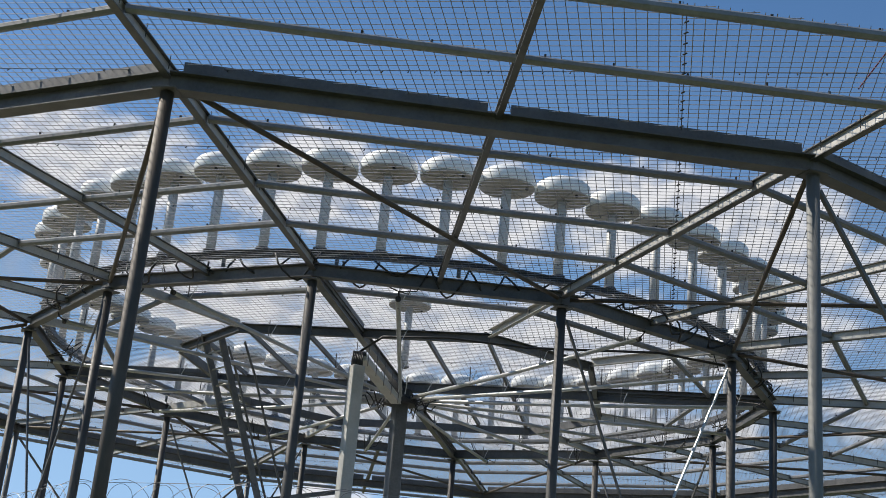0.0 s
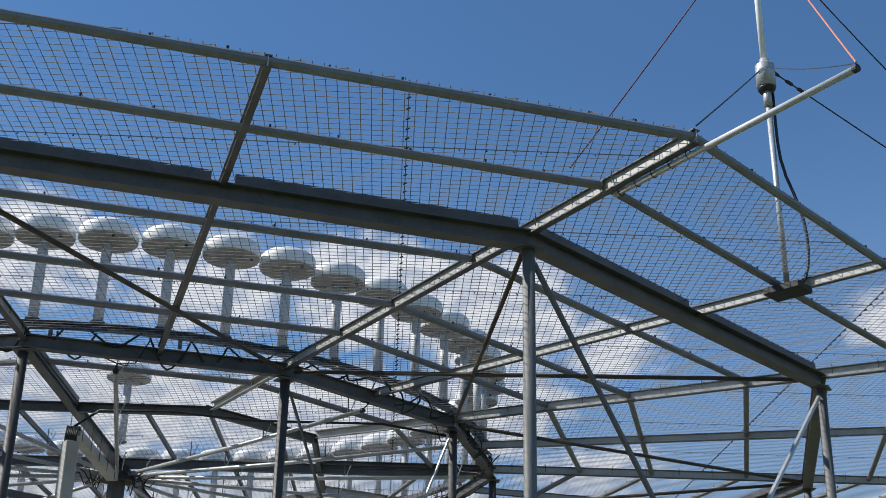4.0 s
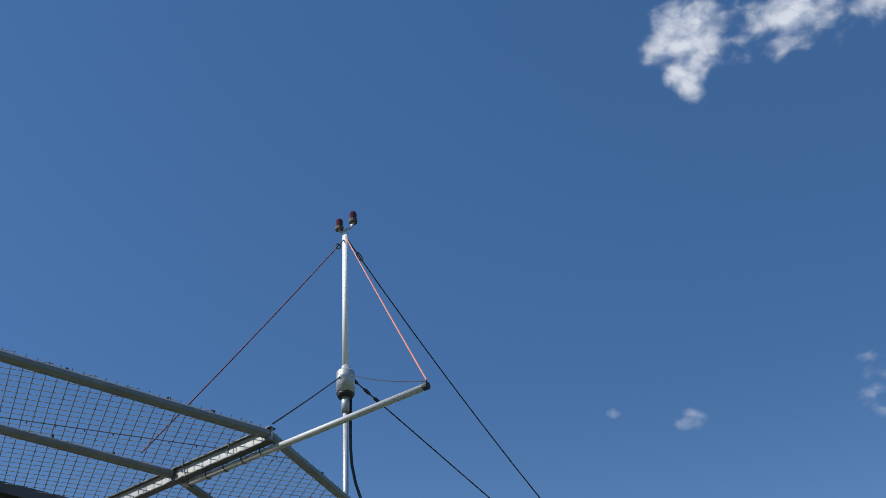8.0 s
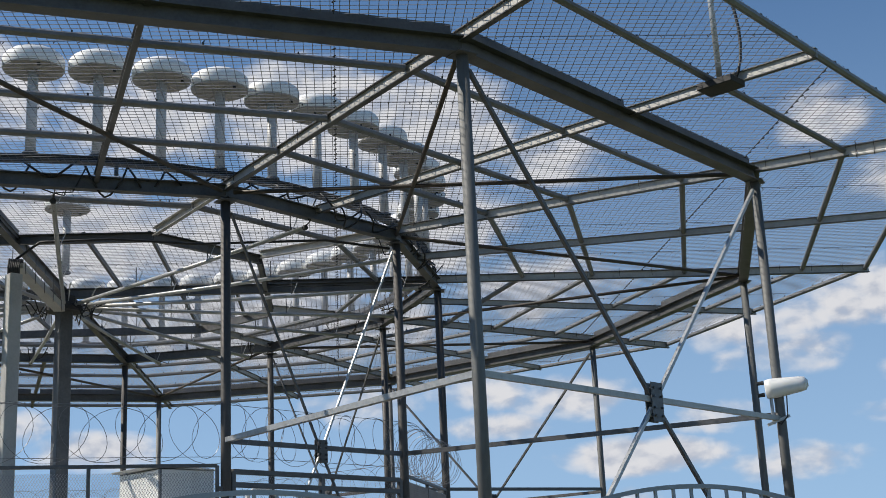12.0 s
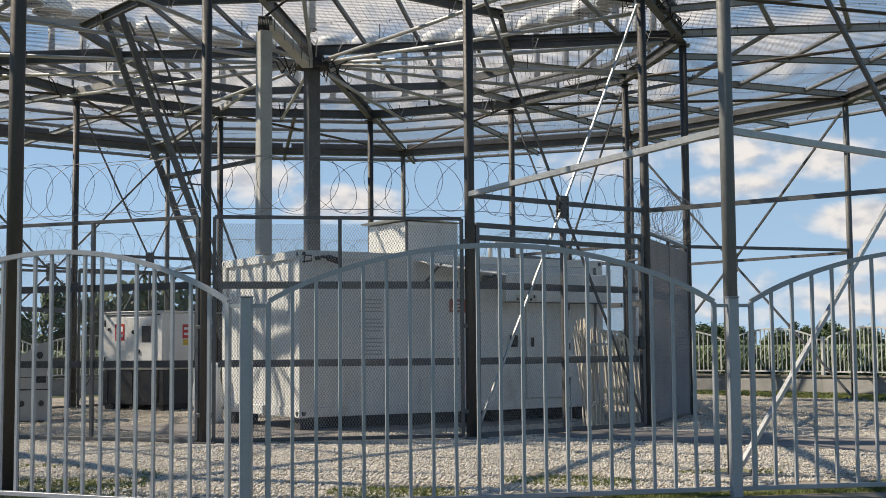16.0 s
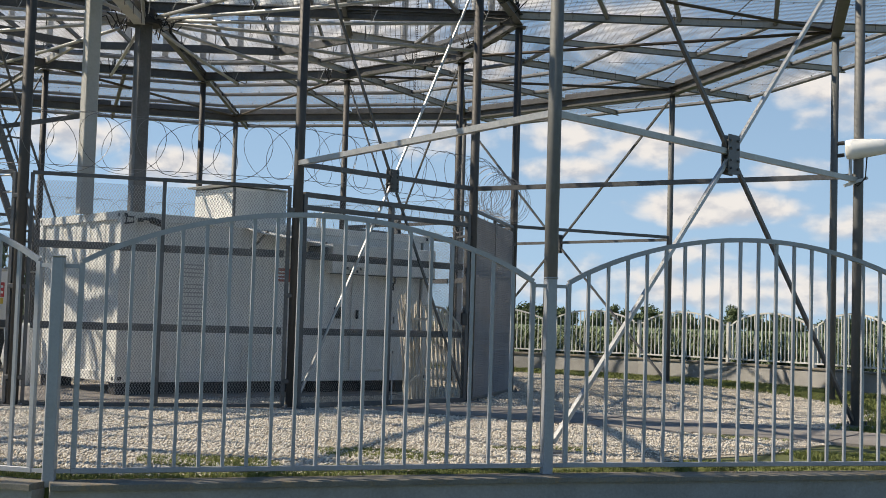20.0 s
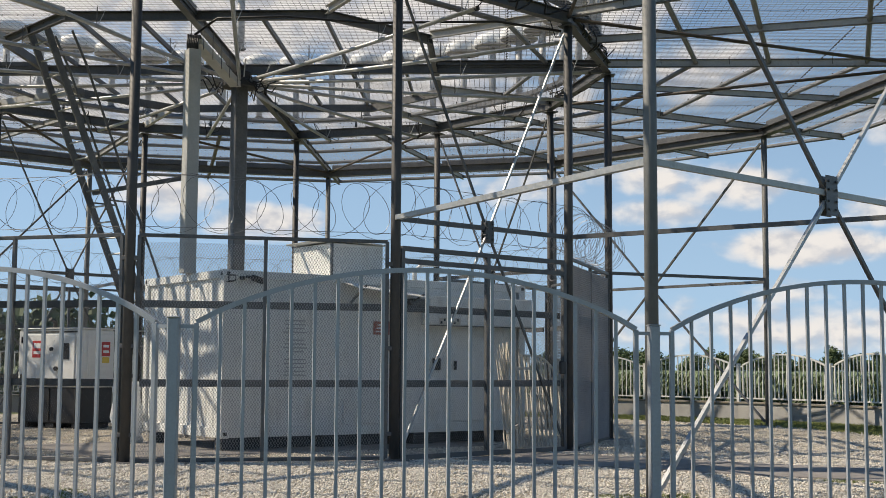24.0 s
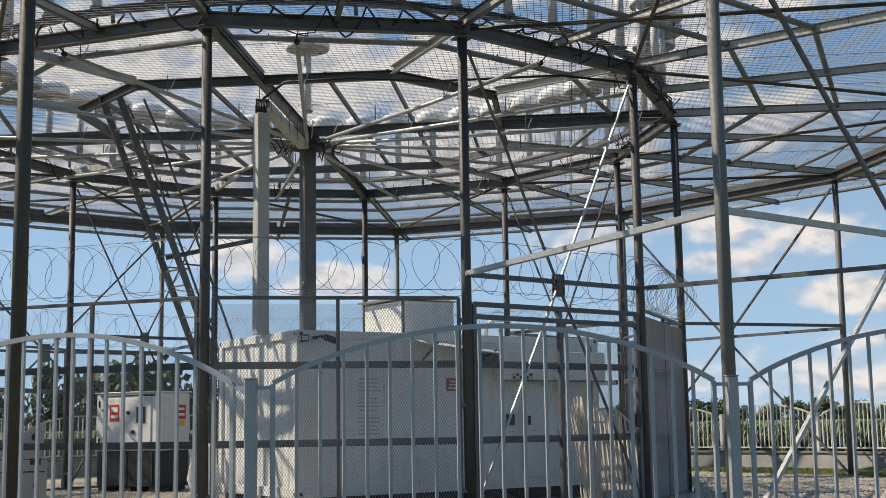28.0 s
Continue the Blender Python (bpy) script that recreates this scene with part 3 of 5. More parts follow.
def strut(p, q, mat=STEEL, w=0.06, label=""):
    part("strut", Build().prism(rect(w, 0.07), p, q), mat, platform, label)


for k in (0, 3, 6):
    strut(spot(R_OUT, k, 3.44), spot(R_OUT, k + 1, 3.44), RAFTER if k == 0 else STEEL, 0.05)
    strut(spot(R_IN, k, 3.46), spot(R_IN, k + 1, 3.46))
for k in (1, 3, 4, -2, 6):
    strut(spot(R_IN, k, 3.46), spot(R_OUT, k, 3.5))
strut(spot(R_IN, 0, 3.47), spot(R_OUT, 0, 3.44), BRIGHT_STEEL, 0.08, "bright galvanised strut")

# Small wire knots that tie the mesh down along the purlins.
knots, knot_rng = Build(), random.Random(17)
for radius in (R_EDGE, *R_PURLINS):
    for k in range(12):
        p, q = spot(radius, k, Z_RAFT + 0.07), spot(radius, k + 1, Z_RAFT + 0.07)
        count = int((q - p).length / 0.8)
        for s in range(count):
            o = p.lerp(q, (s + 0.5 + knot_rng.uniform(-0.32, 0.32)) / count)
            w = knot_rng.uniform(0.008, 0.013)
            knots.box(o.x - w, o.x + w, o.y - w, o.y + w, o.z - 0.02, o.z + knot_rng.uniform(0.018, 0.034))
tagged(part("wire_knot", knots, DARK, platform, "dark wire knots along the purlins"), kind="stuff")

# Rolls of square wire mesh laid side by side over the rafters, all one way.
WIRE_GAP, GRID = 1.95 / 19, PHASE + math.pi / 3
G1, G2 = Vector((math.cos(GRID), math.sin(GRID), 0)), Vector((-math.sin(GRID), math.cos(GRID), 0))
APOTHEM = R_EDGE * math.cos(math.pi / 12)
SIDES = [Vector((math.cos(PHASE + (k + 0.5) * math.pi / 6), math.sin(PHASE + (k + 0.5) * math.pi / 6), 0)) for k in range(12)]
MID = Vector((CX, CY, Z_MESH))


def across_platform(start, way, lo=-40.0, hi=40.0):
    """The stretch of the line start + s * way that lies over the twelve-sided platform."""
    for nrm in SIDES:
        base, slope = nrm.dot(start), nrm.dot(way)
        if abs(slope) < 1e-9:
            if base > APOTHEM:
                return None
        elif slope > 0:
            hi = min(hi, (APOTHEM - base) / slope)
        else:
            lo = max(lo, (APOTHEM - base) / slope)
    return (lo, hi) if hi - lo > 0.02 else None


def wire(b, p, q, h=0.0041):
    d = (q - p).normalized()
    s = d.cross(Vector((0, 0, 1))) * h
    n = len(b.v)
    for e in (p, q):
        b.v += [tuple(e + s), tuple(e + Vector((0, 0, h * 1.6))), tuple(e - s)]
    b.f += [(n, n + 1, n + 4, n + 3), (n + 1, n + 2, n + 5, n + 4), (n + 2, n, n + 3, n + 5)]


ROLL, FIRST = 1.95, -15.05
rolls = 17
for r in range(rolls):
    y0 = FIRST + ROLL * r
    b = Build()
    for j in range(round(ROLL / WIRE_GAP)):
        y = y0 + j * WIRE_GAP
        span = across_platform(G2 * y, G1)
        if span:
            wire(b, MID + G2 * y + G1 * span[0], MID + G2 * y + G1 * span[1])
    for j in range(-155, 156):
        x = j * WIRE_GAP + 0.016
        span = across_platform(G1 * x, G2, y0, y0 + ROLL)
        if span:
            wire(b, MID + G1 * x + G2 * span[0] + Vector((0, 0, 0.006)), MID + G1 * x + G2 * span[1] + Vector((0, 0, 0.006)))
    if b.f:
        part("wire_mesh", b, WIRE, platform, "square wire mesh sheet")
    span = across_platform(G2 * y0, G1)
    if span:
        seam = Build()
        count = int((span[1] - span[0]) / 0.27)
        for s in range(count):
            p = MID + G2 * y0 + G1 * (span[0] + (s + 0.5) * 0.27) - Vector((0, 0, 0.008))
            seam.tube([p - G2 * 0.012 - Vector((0, 0, 0.022)), p + G2 * 0.012], 0.008, 4)
        seam.tube([MID + G2 * y0 + G1 * span[0] - Vector((0, 0, 0.006)), MID + G2 * y0 + G1 * span[1] - Vector((0, 0, 0.006))], 0.0026, 4)
        part("mesh_seam", seam, DARK, platform, "mesh seam with tied wire knots")
for x in (-12.8, -6.8, 5.185, 11.2):
    span = across_platform(G1 * x, G2)
    seam = Build()
    count = int((span[1] - span[0]) / 0.2)
    for s in range(count):
        p = MID + G1 * x + G2 * (span[0] + (s + 0.5) * 0.2) - Vector((0, 0, 0.008))
        seam.tube([p - G1 * 0.02 - Vector((0, 0, 0.02)), p + G1 * 0.02], 0.009, 4)
    seam.tube([MID + G1 * x + G2 * span[0] - Vector((0, 0, 0.006)), MID + G1 * x + G2 * span[1] - Vector((0, 0, 0.006))], 0.0045, 4)
    part("mesh_seam", seam, DARK, platform, "mesh seam with tied wire knots")


# ---------------------------------------------------------------- the ring of dome antennas
dome = thing("dome_antenna", "white mushroom-shaped radome antenna on a round pole greyed for shade", "antenna", "ring of dome antennas")
RAD = 0.435
prof = [(RAD * 0.985, 0.0), (RAD, 0.012), (RAD, 0.13), (RAD * 0.985, 0.165), (RAD * 0.93, 0.2), (RAD * 0.8, 0.245), (RAD * 0.6, 0.285), (RAD * 0.35, 0.308), (0.0, 0.316)]
part("radome", Build().lathe(prof, 28, (0, 0, 1.27)), RADOME, dome, "white domed cap", True)
# The underside's colour is lowered to carry the shade below the cap.
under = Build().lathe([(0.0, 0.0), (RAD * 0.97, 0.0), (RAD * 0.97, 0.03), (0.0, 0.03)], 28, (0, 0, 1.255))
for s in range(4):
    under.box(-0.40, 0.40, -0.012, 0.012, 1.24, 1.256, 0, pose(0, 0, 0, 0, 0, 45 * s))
part("underside", under, RADOME_UNDER_SHADE, dome, "ribbed pale underside darkened in colour for shade")
part("plug", Build().tube([(0.3, 0.1, 1.225), (0.3, 0.1, 1.26)], 0.026, 8), BLACK, dome, "small black plug")
# The pole's grey stands in for the shadow that falls on it.
part("pole", Build().tube([(0, 0, 0.0), (0, 0, 1.25)], 0.075, 14), POLE_PIPE_GREY, dome, "round pole greyed in colour for shade", True)
part("flange", Build().lathe([(0.0, 0.02), (0.11, 0.02), (0.11, 0.0), (0.0, 0.0)], 14, (0, 0, 0.0)).box(-0.08, 0.08, -0.08, 0.08, -0.012, 0.001), STEEL, dome)
R_ANT, N_ANT, Z_ANT = 6.93, 48, 7.5
for s in range(N_ANT):
    a = 360 / N_ANT * s + math.degrees(PHASE)
    m = pose(CX + R_ANT * math.cos(radians(a)), CY + R_ANT * math.sin(radians(a)), Z_ANT, 0, 0, a + 20 * (s % 3))
    if s == 0:
        dome.matrix_basis = m
    else:
        copy_thing(dome, m)
centre_dome = copy_thing(dome, pose(CX, CY, Z_ANT, 0, 0, 20))
tagged(centre_dome, "single white radome antenna at the centre of the platform", "antenna")

ring = thing("antenna_ring", "round galvanised ring rail that carries the antenna poles", "ring rail")
for s in range(24):
    a0, a1 = 2 * math.pi * s / 24, 2 * math.pi * (s + 1) / 24
    p = [Vector((CX + R_ANT * math.cos(a), CY + R_ANT * math.sin(a), Z_ANT - 0.06)) for a in (a0, (a0 + a1) / 2, a1)]
    b = Build()
    b.prism(channel(0.16, 0.09, 0.008), p[0], p[1]).prism(channel(0.16, 0.09, 0.008), p[1], p[2])
    part("rail", b, STEEL, ring)
    part("stub", Build().tube([(p[1].x, p[1].y, Z_RAFT + 0.05), (p[1].x, p[1].y, Z_ANT - 0.12)], 0.03, 8), STEEL, ring)

# Loops of black feed cable that hang below the ring.
feeder = thing("feed_cables", "bundle of black coaxial cables looped under the antenna ring", "cable")
rng = random.Random(4)
for s in range(34):
    a = PHASE + math.pi / 6 * (-2.6 + 5.6 * s / 34) + rng.uniform(-0.03, 0.03)
    span, drop = rng.uniform(0.06, 0.13), rng.uniform(0.12, 0.42)
    rr = R_ANT + rng.uniform(-0.12, 0.25)
    pts = []
    for j in range(9):
        f = j / 8
        aa = a + span * (f - 0.5)
        pts.append((CX + (rr + 0.1 * math.sin(f * 9)) * math.cos(aa), CY + (rr + 0.1 * math.sin(f * 9)) * math.sin(aa), Z_ANT - 0.13 - drop * math.sin(math.pi * f) ** 0.8))
    part("cable", Build().tube(pts, 0.016, 6), CABLE, feeder, smooth=True)

# ---------------------------------------------------------------- centre column, duct and conduits
column = thing("centre_column", "grey square steel column under the centre of the platform", "column")
part("shaft", Build().box(-0.125, 0.125, -0.125, 0.125, 0.03, 6.75, 0.012, pose(CX, CY, 0, 0, 0, 28)), STEEL, column)
part("head", Build().lathe([(0.0, 0.0), (0.34, 0.0), (0.34, 0.12), (0.2, 0.16), (0.2, 0.3), (0.0, 0.3)], 20, (CX, CY, 6.74)), DARK, column, "dark round hub")
part("foot_plate", Build().box(-0.3, 0.3, -0.3, 0.3, 0.012, 0.035, 0.004, pose(CX, CY, 0, 0, 0, 28)), STEEL, column)
DUCT = Vector((-1.51, 21.1, 0))
duct = thing("cable_duct", "pale sheet-metal cable duct from the container roof to the hub", "cable duct")
part("riser", Build().box(-0.105, 0.105, -0.105, 0.105, 2.83, 6.52, 0.01, pose(DUCT.x, DUCT.y, 0, 0, 0, 28)), DUCT_PAINT, duct, "pale square riser")
d = (Vector((CX, CY, 0)) - DUCT).normalized()
side = Vector((-d.y, d.x, 0))
tray_at = lambda s, z: DUCT + d * s + Vector((0, 0, z))
part("tray", Build().prism(rect(0.2, 0.12, 0.06), tray_at(0.16, 6.66), tray_at(3.45, 6.66)), DUCT_PAINT, duct, "pale boxed cable trough hung below the main beam")
rng = random.Random(14)
for s in range(7):
    off = side * (-0.085 + 0.028 * s)
    bend = [tray_at(-0.02, 6.46), tray_at(-0.05, 6.62), tray_at(0.0, 6.74 + 0.006 * s), tray_at(0.1, 6.79), tray_at(0.2, 6.74)]
    part("cable", Build().tube([o + off for o in bend], 0.017, 6), CABLE, duct, smooth=True)
for s in range(5):
    for e in (-0.107, 0.107):
        o = tray_at(0.3 + 0.7 * s, 6.6) + side * e
        part("hanger", Build().tube([o, o + Vector((0, 0, 0.5))], 0.007, 5), STEEL, duct)
part("loose_cable", Build().tube([tray_at(0.1, 6.8), DUCT + Vector((0.4, -0.25, 7.0)), DUCT + Vector((1.5, -0.6, 6.98)), spot(4.9, 0.2, 6.93), spot(6.3, 0.75, 6.98), spot(7.0, 1.0, 6.9)], 0.022, 6), CABLE, duct, "long black cable", True)

# Bright conduits fan out from the hub; each ends in loose cables below the antenna ring.
for s, k in enumerate((-0.66, 0.46, 1.23, 1.8, 2.57, 3.25, 4.1, 4.75, 5.6, -5.65, -4.8, -4.2, -3.5, -2.6, -1.7)):
    con = thing("conduit", "bright galvanised conduit pipe from the hub to the antenna ring", "conduit", "conduits round the hub")
    p, q = spot(0.4, k, 6.83), spot(6.75, k, 6.9 + 0.04 * (s % 3 - 1))
    mid_p = p.lerp(q, 0.5) + Vector((0, 0, -0.025))
    part("pipe", Build().tube([p, mid_p, q], 0.036, 10), BRIGHT_STEEL, con, smooth=True)
    for f in (0.3, 0.62, 0.95):
        o = p.lerp(q, f)
        part("hanger", Build().tube([o + Vector((0, 0, -0.05)), o + Vector((0, 0, 0.3))], 0.01, 5), STEEL, con)
        part("hanger", Build().tube([o + Vector((0, 0, -0.05)), o + Vector((0.12, 0.05, 0.26))], 0.008, 5), BRIGHT_STEEL, con)
    part("cap", Build().tube([q, q + (q - p).normalized() * 0.05], 0.042, 10), DARK, con)
    for e in range(3):
        g = q + Vector((rng.uniform(-0.5, 0.5), rng.uniform(-0.5, 0.5), 0.45))
        part("cable", Build().tube([q, q + (q - p).normalized() * 0.15 + Vector((0, 0, 0.08)), q.lerp(g, 0.6) + Vector((0, 0, rng.uniform(-0.25, 0.1))), g], 0.011, 5), CABLE, con, smooth=True)

# Tangle of cable ends and brackets round the hub.
tangle = thing("hub_cables", "loose black cable ends looped round the hub", "cable")
for s in range(16):
    a = rng.uniform(0, 6.28)
    r0, r1 = rng.uniform(0.3, 0.5), rng.uniform(0.5, 0.85)
    p = Vector((CX + r0 * math.cos(a), CY + r0 * math.sin(a), 6.85))
    q = Vector((CX + r1 * math.cos(a + 0.5), CY + r1 * math.sin(a + 0.5), rng.uniform(6.78, 6.95)))
    part("cable", Build().tube([p, p.lerp(q, 0.35) + Vector((0, 0, -rng.uniform(0.05, 0.28))), p.lerp(q, 0.75) + Vector((0, 0, rng.uniform(-0.2, 0.05))), q], 0.013, 5), CABLE, tangle, smooth=True)
for s in range(8):
    a = 0.78 * s + 0.2
    p = Vector((CX + 0.55 * math.cos(a), CY + 0.55 * math.sin(a), 6.84))
    q = Vector((CX + 0.72 * math.cos(a), CY + 0.72 * math.sin(a), 7.12))
    part("bracket", Build().tube([p, q, q + Vector((0.12 * math.cos(a), 0.12 * math.sin(a), 0.0))], 0.012, 5), BRIGHT_STEEL, tangle)

# ---------------------------------------------------------------- perimeter wall and fence
def wall_run(points, z0, z1, name, label, lean=0.0):
    wall = tagged(new(name), label, "wall", "", "structure")
    for (x0, y0), (x1, y1) in zip(points, points[1:]):
        p, q = Vector((x0, y0, 0)), Vector((x1, y1, 0))
        d = (q - p).normalized()
        outw = Vector((d.y, -d.x, 0))
        body = Build().prism(rect(0.24, z1 - z0 - 0.05, (z0 + z1 - 0.05) / 2), p + outw * 0.08, q + outw * 0.08 - d * 0.006)
        part("panel", body, CONCRETE, wall)
        cap = Build().prism([(-0.16, z1 - 0.05), (0.16, z1 - 0.05), (0.16, z1 - 0.01), (0.14, z1), (-0.14, z1), (-0.16, z1 - 0.01)], p + outw * 0.08, q + outw * 0.08 - d * 0.004)
        part("capstone", cap, CAPSTONE, wall)
    return wall


wall_run(FRONT, -0.6, 0.02, "wall_front", "low grey concrete plinth wall with a lichen-stained cap")
wall_run(BACK, -0.3, 0.5, "wall_back", "low weathered concrete wall under the far fence")


def fence_run(points, base, height, rise, gaps, bar, first, last, group, paint):
    post_me = Build().box(-0.045, 0.045, -0.045, 0.045, base - 0.03, base + height, 0.008)
    post_me.box(-0.05, 0.05, -0.05, 0.05, base + height, base + height + 0.012, 0.004)
    post_me = post_me.mesh("post_shaft", paint)
    tint = "grey" if paint is FENCE_PAINT else "pale grey"
    for i, (x, y) in enumerate(points):
        if first <= i <= last:
            (xa, ya), (xb, yb) = points[max(i - 1, 0)], points[min(i + 1, len(points) - 1)]
            turn = math.degrees(math.atan2(yb - ya, xb - xa))
            fp = thing("fence_post", f"square {tint} painted steel fence post on the concrete wall", "fence post", group, at=pose(x, y, 0, 0, 0, turn))
            put("shaft", post_me, fp)
    for i in range(first, last):
        p, q = Vector((*points[i], 0)), Vector((*points[i + 1], 0))
        length, d = (q - p).length, (q - p).normalized()
        turn = math.degrees(math.atan2(d.y, d.x))
        panel = thing("railing", f"{tint} painted steel railing with upright bars and arched top rail", "fence", group, at=pose(p.x, p.y, 0, 0, 0, turn))
        x0, x1 = 0.17, length - 0.17
        def top(x):
            f = (x - x0) / (x1 - x0)
            return base + height - 0.03 + rise * max(0.0, 1 - (2 * f - 1) ** 2) ** 0.93
        zb = base + 0.09
        pts = [Vector((x0 + (x1 - x0) * s / 24, 0, top(x0 + (x1 - x0) * s / 24))) for s in range(25)]
        arch = Build()
        for s, pt in enumerate(pts):
            t = (pts[min(s + 1, 24)] - pts[max(s - 1, 0)]).normalized()
            nr = Vector((-t.z, 0, t.x))
            for a, c in ((-0.02, -0.02), (0.02, -0.02), (0.02, 0.02), (-0.02, 0.02)):
                arch.v.append(tuple(pt + Vector((0, a, 0)) + nr * c))
        for s in range(24):
            for e in range(4):
                a0, a1 = 4 * s + e, 4 * s + (e + 1) % 4
                arch.f.append((a0, a1, a1 + 4, a0 + 4))
        arch.f += [(3, 2, 1, 0), (96, 97, 98, 99)]
        part("top_rail", arch, paint, panel)
        part("bottom_rail", Build().box(x0 - 0.02, x1 + 0.02, -0.02, 0.02, zb - 0.02, zb + 0.02, 0.004), paint, panel)
        for x in (x0, x1):
            part("upright", Build().box(x - 0.02, x + 0.02, -0.02, 0.02, zb + 0.02, top(x) - 0.005, 0.004), paint, panel)
            part("bracket", Build().box(0.045 if x == x0 else x1 + 0.02, x0 - 0.02 if x == x0 else length - 0.045, -0.015, 0.015, base + height - 0.08, base + height - 0.05), paint, panel)
            part("bracket", Build().box(0.045 if x == x0 else x1 + 0.02, x0 - 0.02 if x == x0 else length - 0.045, -0.015, 0.015, zb - 0.015, zb + 0.015), paint, panel)
        for g in range(1, gaps):
            x = x0 + (x1 - x0) * g / gaps
            part("bar", Build().box(x - bar / 2, x + bar / 2, -bar / 2, bar / 2, zb + 0.018, top(x) - 0.012), paint, panel)


fence_run(FRONT, 0.0, 1.7, 0.46, 20, 0.026, 1, 7, "front fence", FENCE_PAINT)
# The far fence takes a paler colour than the front one.
fence_run(BACK, 0.5, 1.0, 0.27, 20, 0.024, 0, 20, "far fence", FAR_FENCE_PALE)


# ---------------------------------------------------------------- inner security fence of expanded metal
def diamond_mesh(width, height, lean=1, deep=0.0015, wide=0.0195, tall=0.066, strand=0.0056):
    """Expanded metal: zigzag strands that meet in diamonds."""
    b = Build()
    cols, rows = int(width / wide), int(height / (tall / 2))
    sx, sz = width / cols, height / rows
    for c in range(cols):
        n = len(b.v)
        for r in range(rows + 1):
            x = sx * (c + 0.5) + (0.5 if (r + c) % 2 else -0.5) * sx * 0.94
            z = sz * r
            b.v += [(x - lean * strand / 2, -deep, z), (x + lean * strand / 2, deep, z)]
        for r in range(rows):
            b.f.append((n + 2 * r, n + 2 * r + 1, n + 2 * r + 3, n + 2 * r + 2))
    return b


BAY = 2 * R_IN * math.sin(math.pi / 12)
PANEL_W, FENCE_H = BAY - 0.24, 3.12
sheet_me = diamond_mesh(PANEL_W / 2 - 0.06, 2.95).mesh("expanded_metal", EXPANDED)
sheet_back = diamond_mesh(PANEL_W / 2 - 0.06, 2.95, -1, 0.0045).mesh("expanded_metal", EXPANDED)


def security_panel(k, gate=False):
    p, q = spot(R_IN, k), spot(R_IN, k + 1)
    d = (q - p).normalized()
    turn = math.degrees(math.atan2(d.y, d.x))
    label = "grey steel gate of expanded metal, closed, with a heavy frame" if gate else "tall grey fence of expanded metal in a steel frame"
    ob = thing("security_gate" if gate else "security_fence", label, "gate" if gate else "fence", "" if gate else "inner security fence", at=pose(p.x, p.y, 0, 0, 0, turn))
    x0, x1 = 0.12, BAY - 0.12
    t = 0.07 if gate else 0.05
    hz = FENCE_H - (0.08 if gate else 0.0)
    z0 = 0.06
    rails = (z0, hz) if not gate else (z0, hz - 0.18, hz)
    for z in rails:
        part("rail", Build().box(x0, x1, -t / 2, t / 2, z - t / 2, z + t / 2, 0.004), STEEL, ob)
    for z in (1.1, 2.18):
        part("cross_rail", Build().box(x0 + t, x1 - t, 0.012, 0.062, z - 0.05, z + 0.05, 0.004), STEEL, ob)
    for x in (x0, (x0 + x1) / 2, x1):
        part("upright", Build().box(x - t / 2, x + t / 2, -t / 2 - 0.003, t / 2 + 0.003, z0, hz, 0.004), STEEL, ob)
    for x in (x0 + 0.05, (x0 + x1) / 2 + 0.04):
        put("mesh", sheet_back if k in (-3, -2, 1, 2) else sheet_me, ob, m=pose(x, -0.012, 0.08))
    if gate:
        for x in (x0 - 0.07, x1 + 0.07):
            for z in (0.5, 1.5, 2.6):
                part("hinge", Build().tube([(x, -0.03, z - 0.09), (x, -0.03, z + 0.09)], 0.025, 8), DARK, ob)
        part("lock_box", Build().box(x1 - 0.16, x1 - 0.04, -0.09, -0.036, 1.25, 1.45, 0.01), BLACK, ob)
        part("drop_bolt", Build().tube([((x0 + x1) / 2 + 0.06, -0.06, 0.05), ((x0 + x1) / 2 + 0.06, -0.06, 0.8)], 0.013, 6), BRIGHT_STEEL, ob)
    else:
        for x in (x0 - 0.05, x1 + 0.05):
            for z in (0.4, 1.6, 2.8):
                part("clamp", Build().box(x - 0.05, x + 0.05, -0.05, 0.05, z - 0.03, z + 0.03, 0.006), STEEL, ob)
    return ob


for k in range(12):
    security_panel(k if k < 7 else k - 12, k == 0)


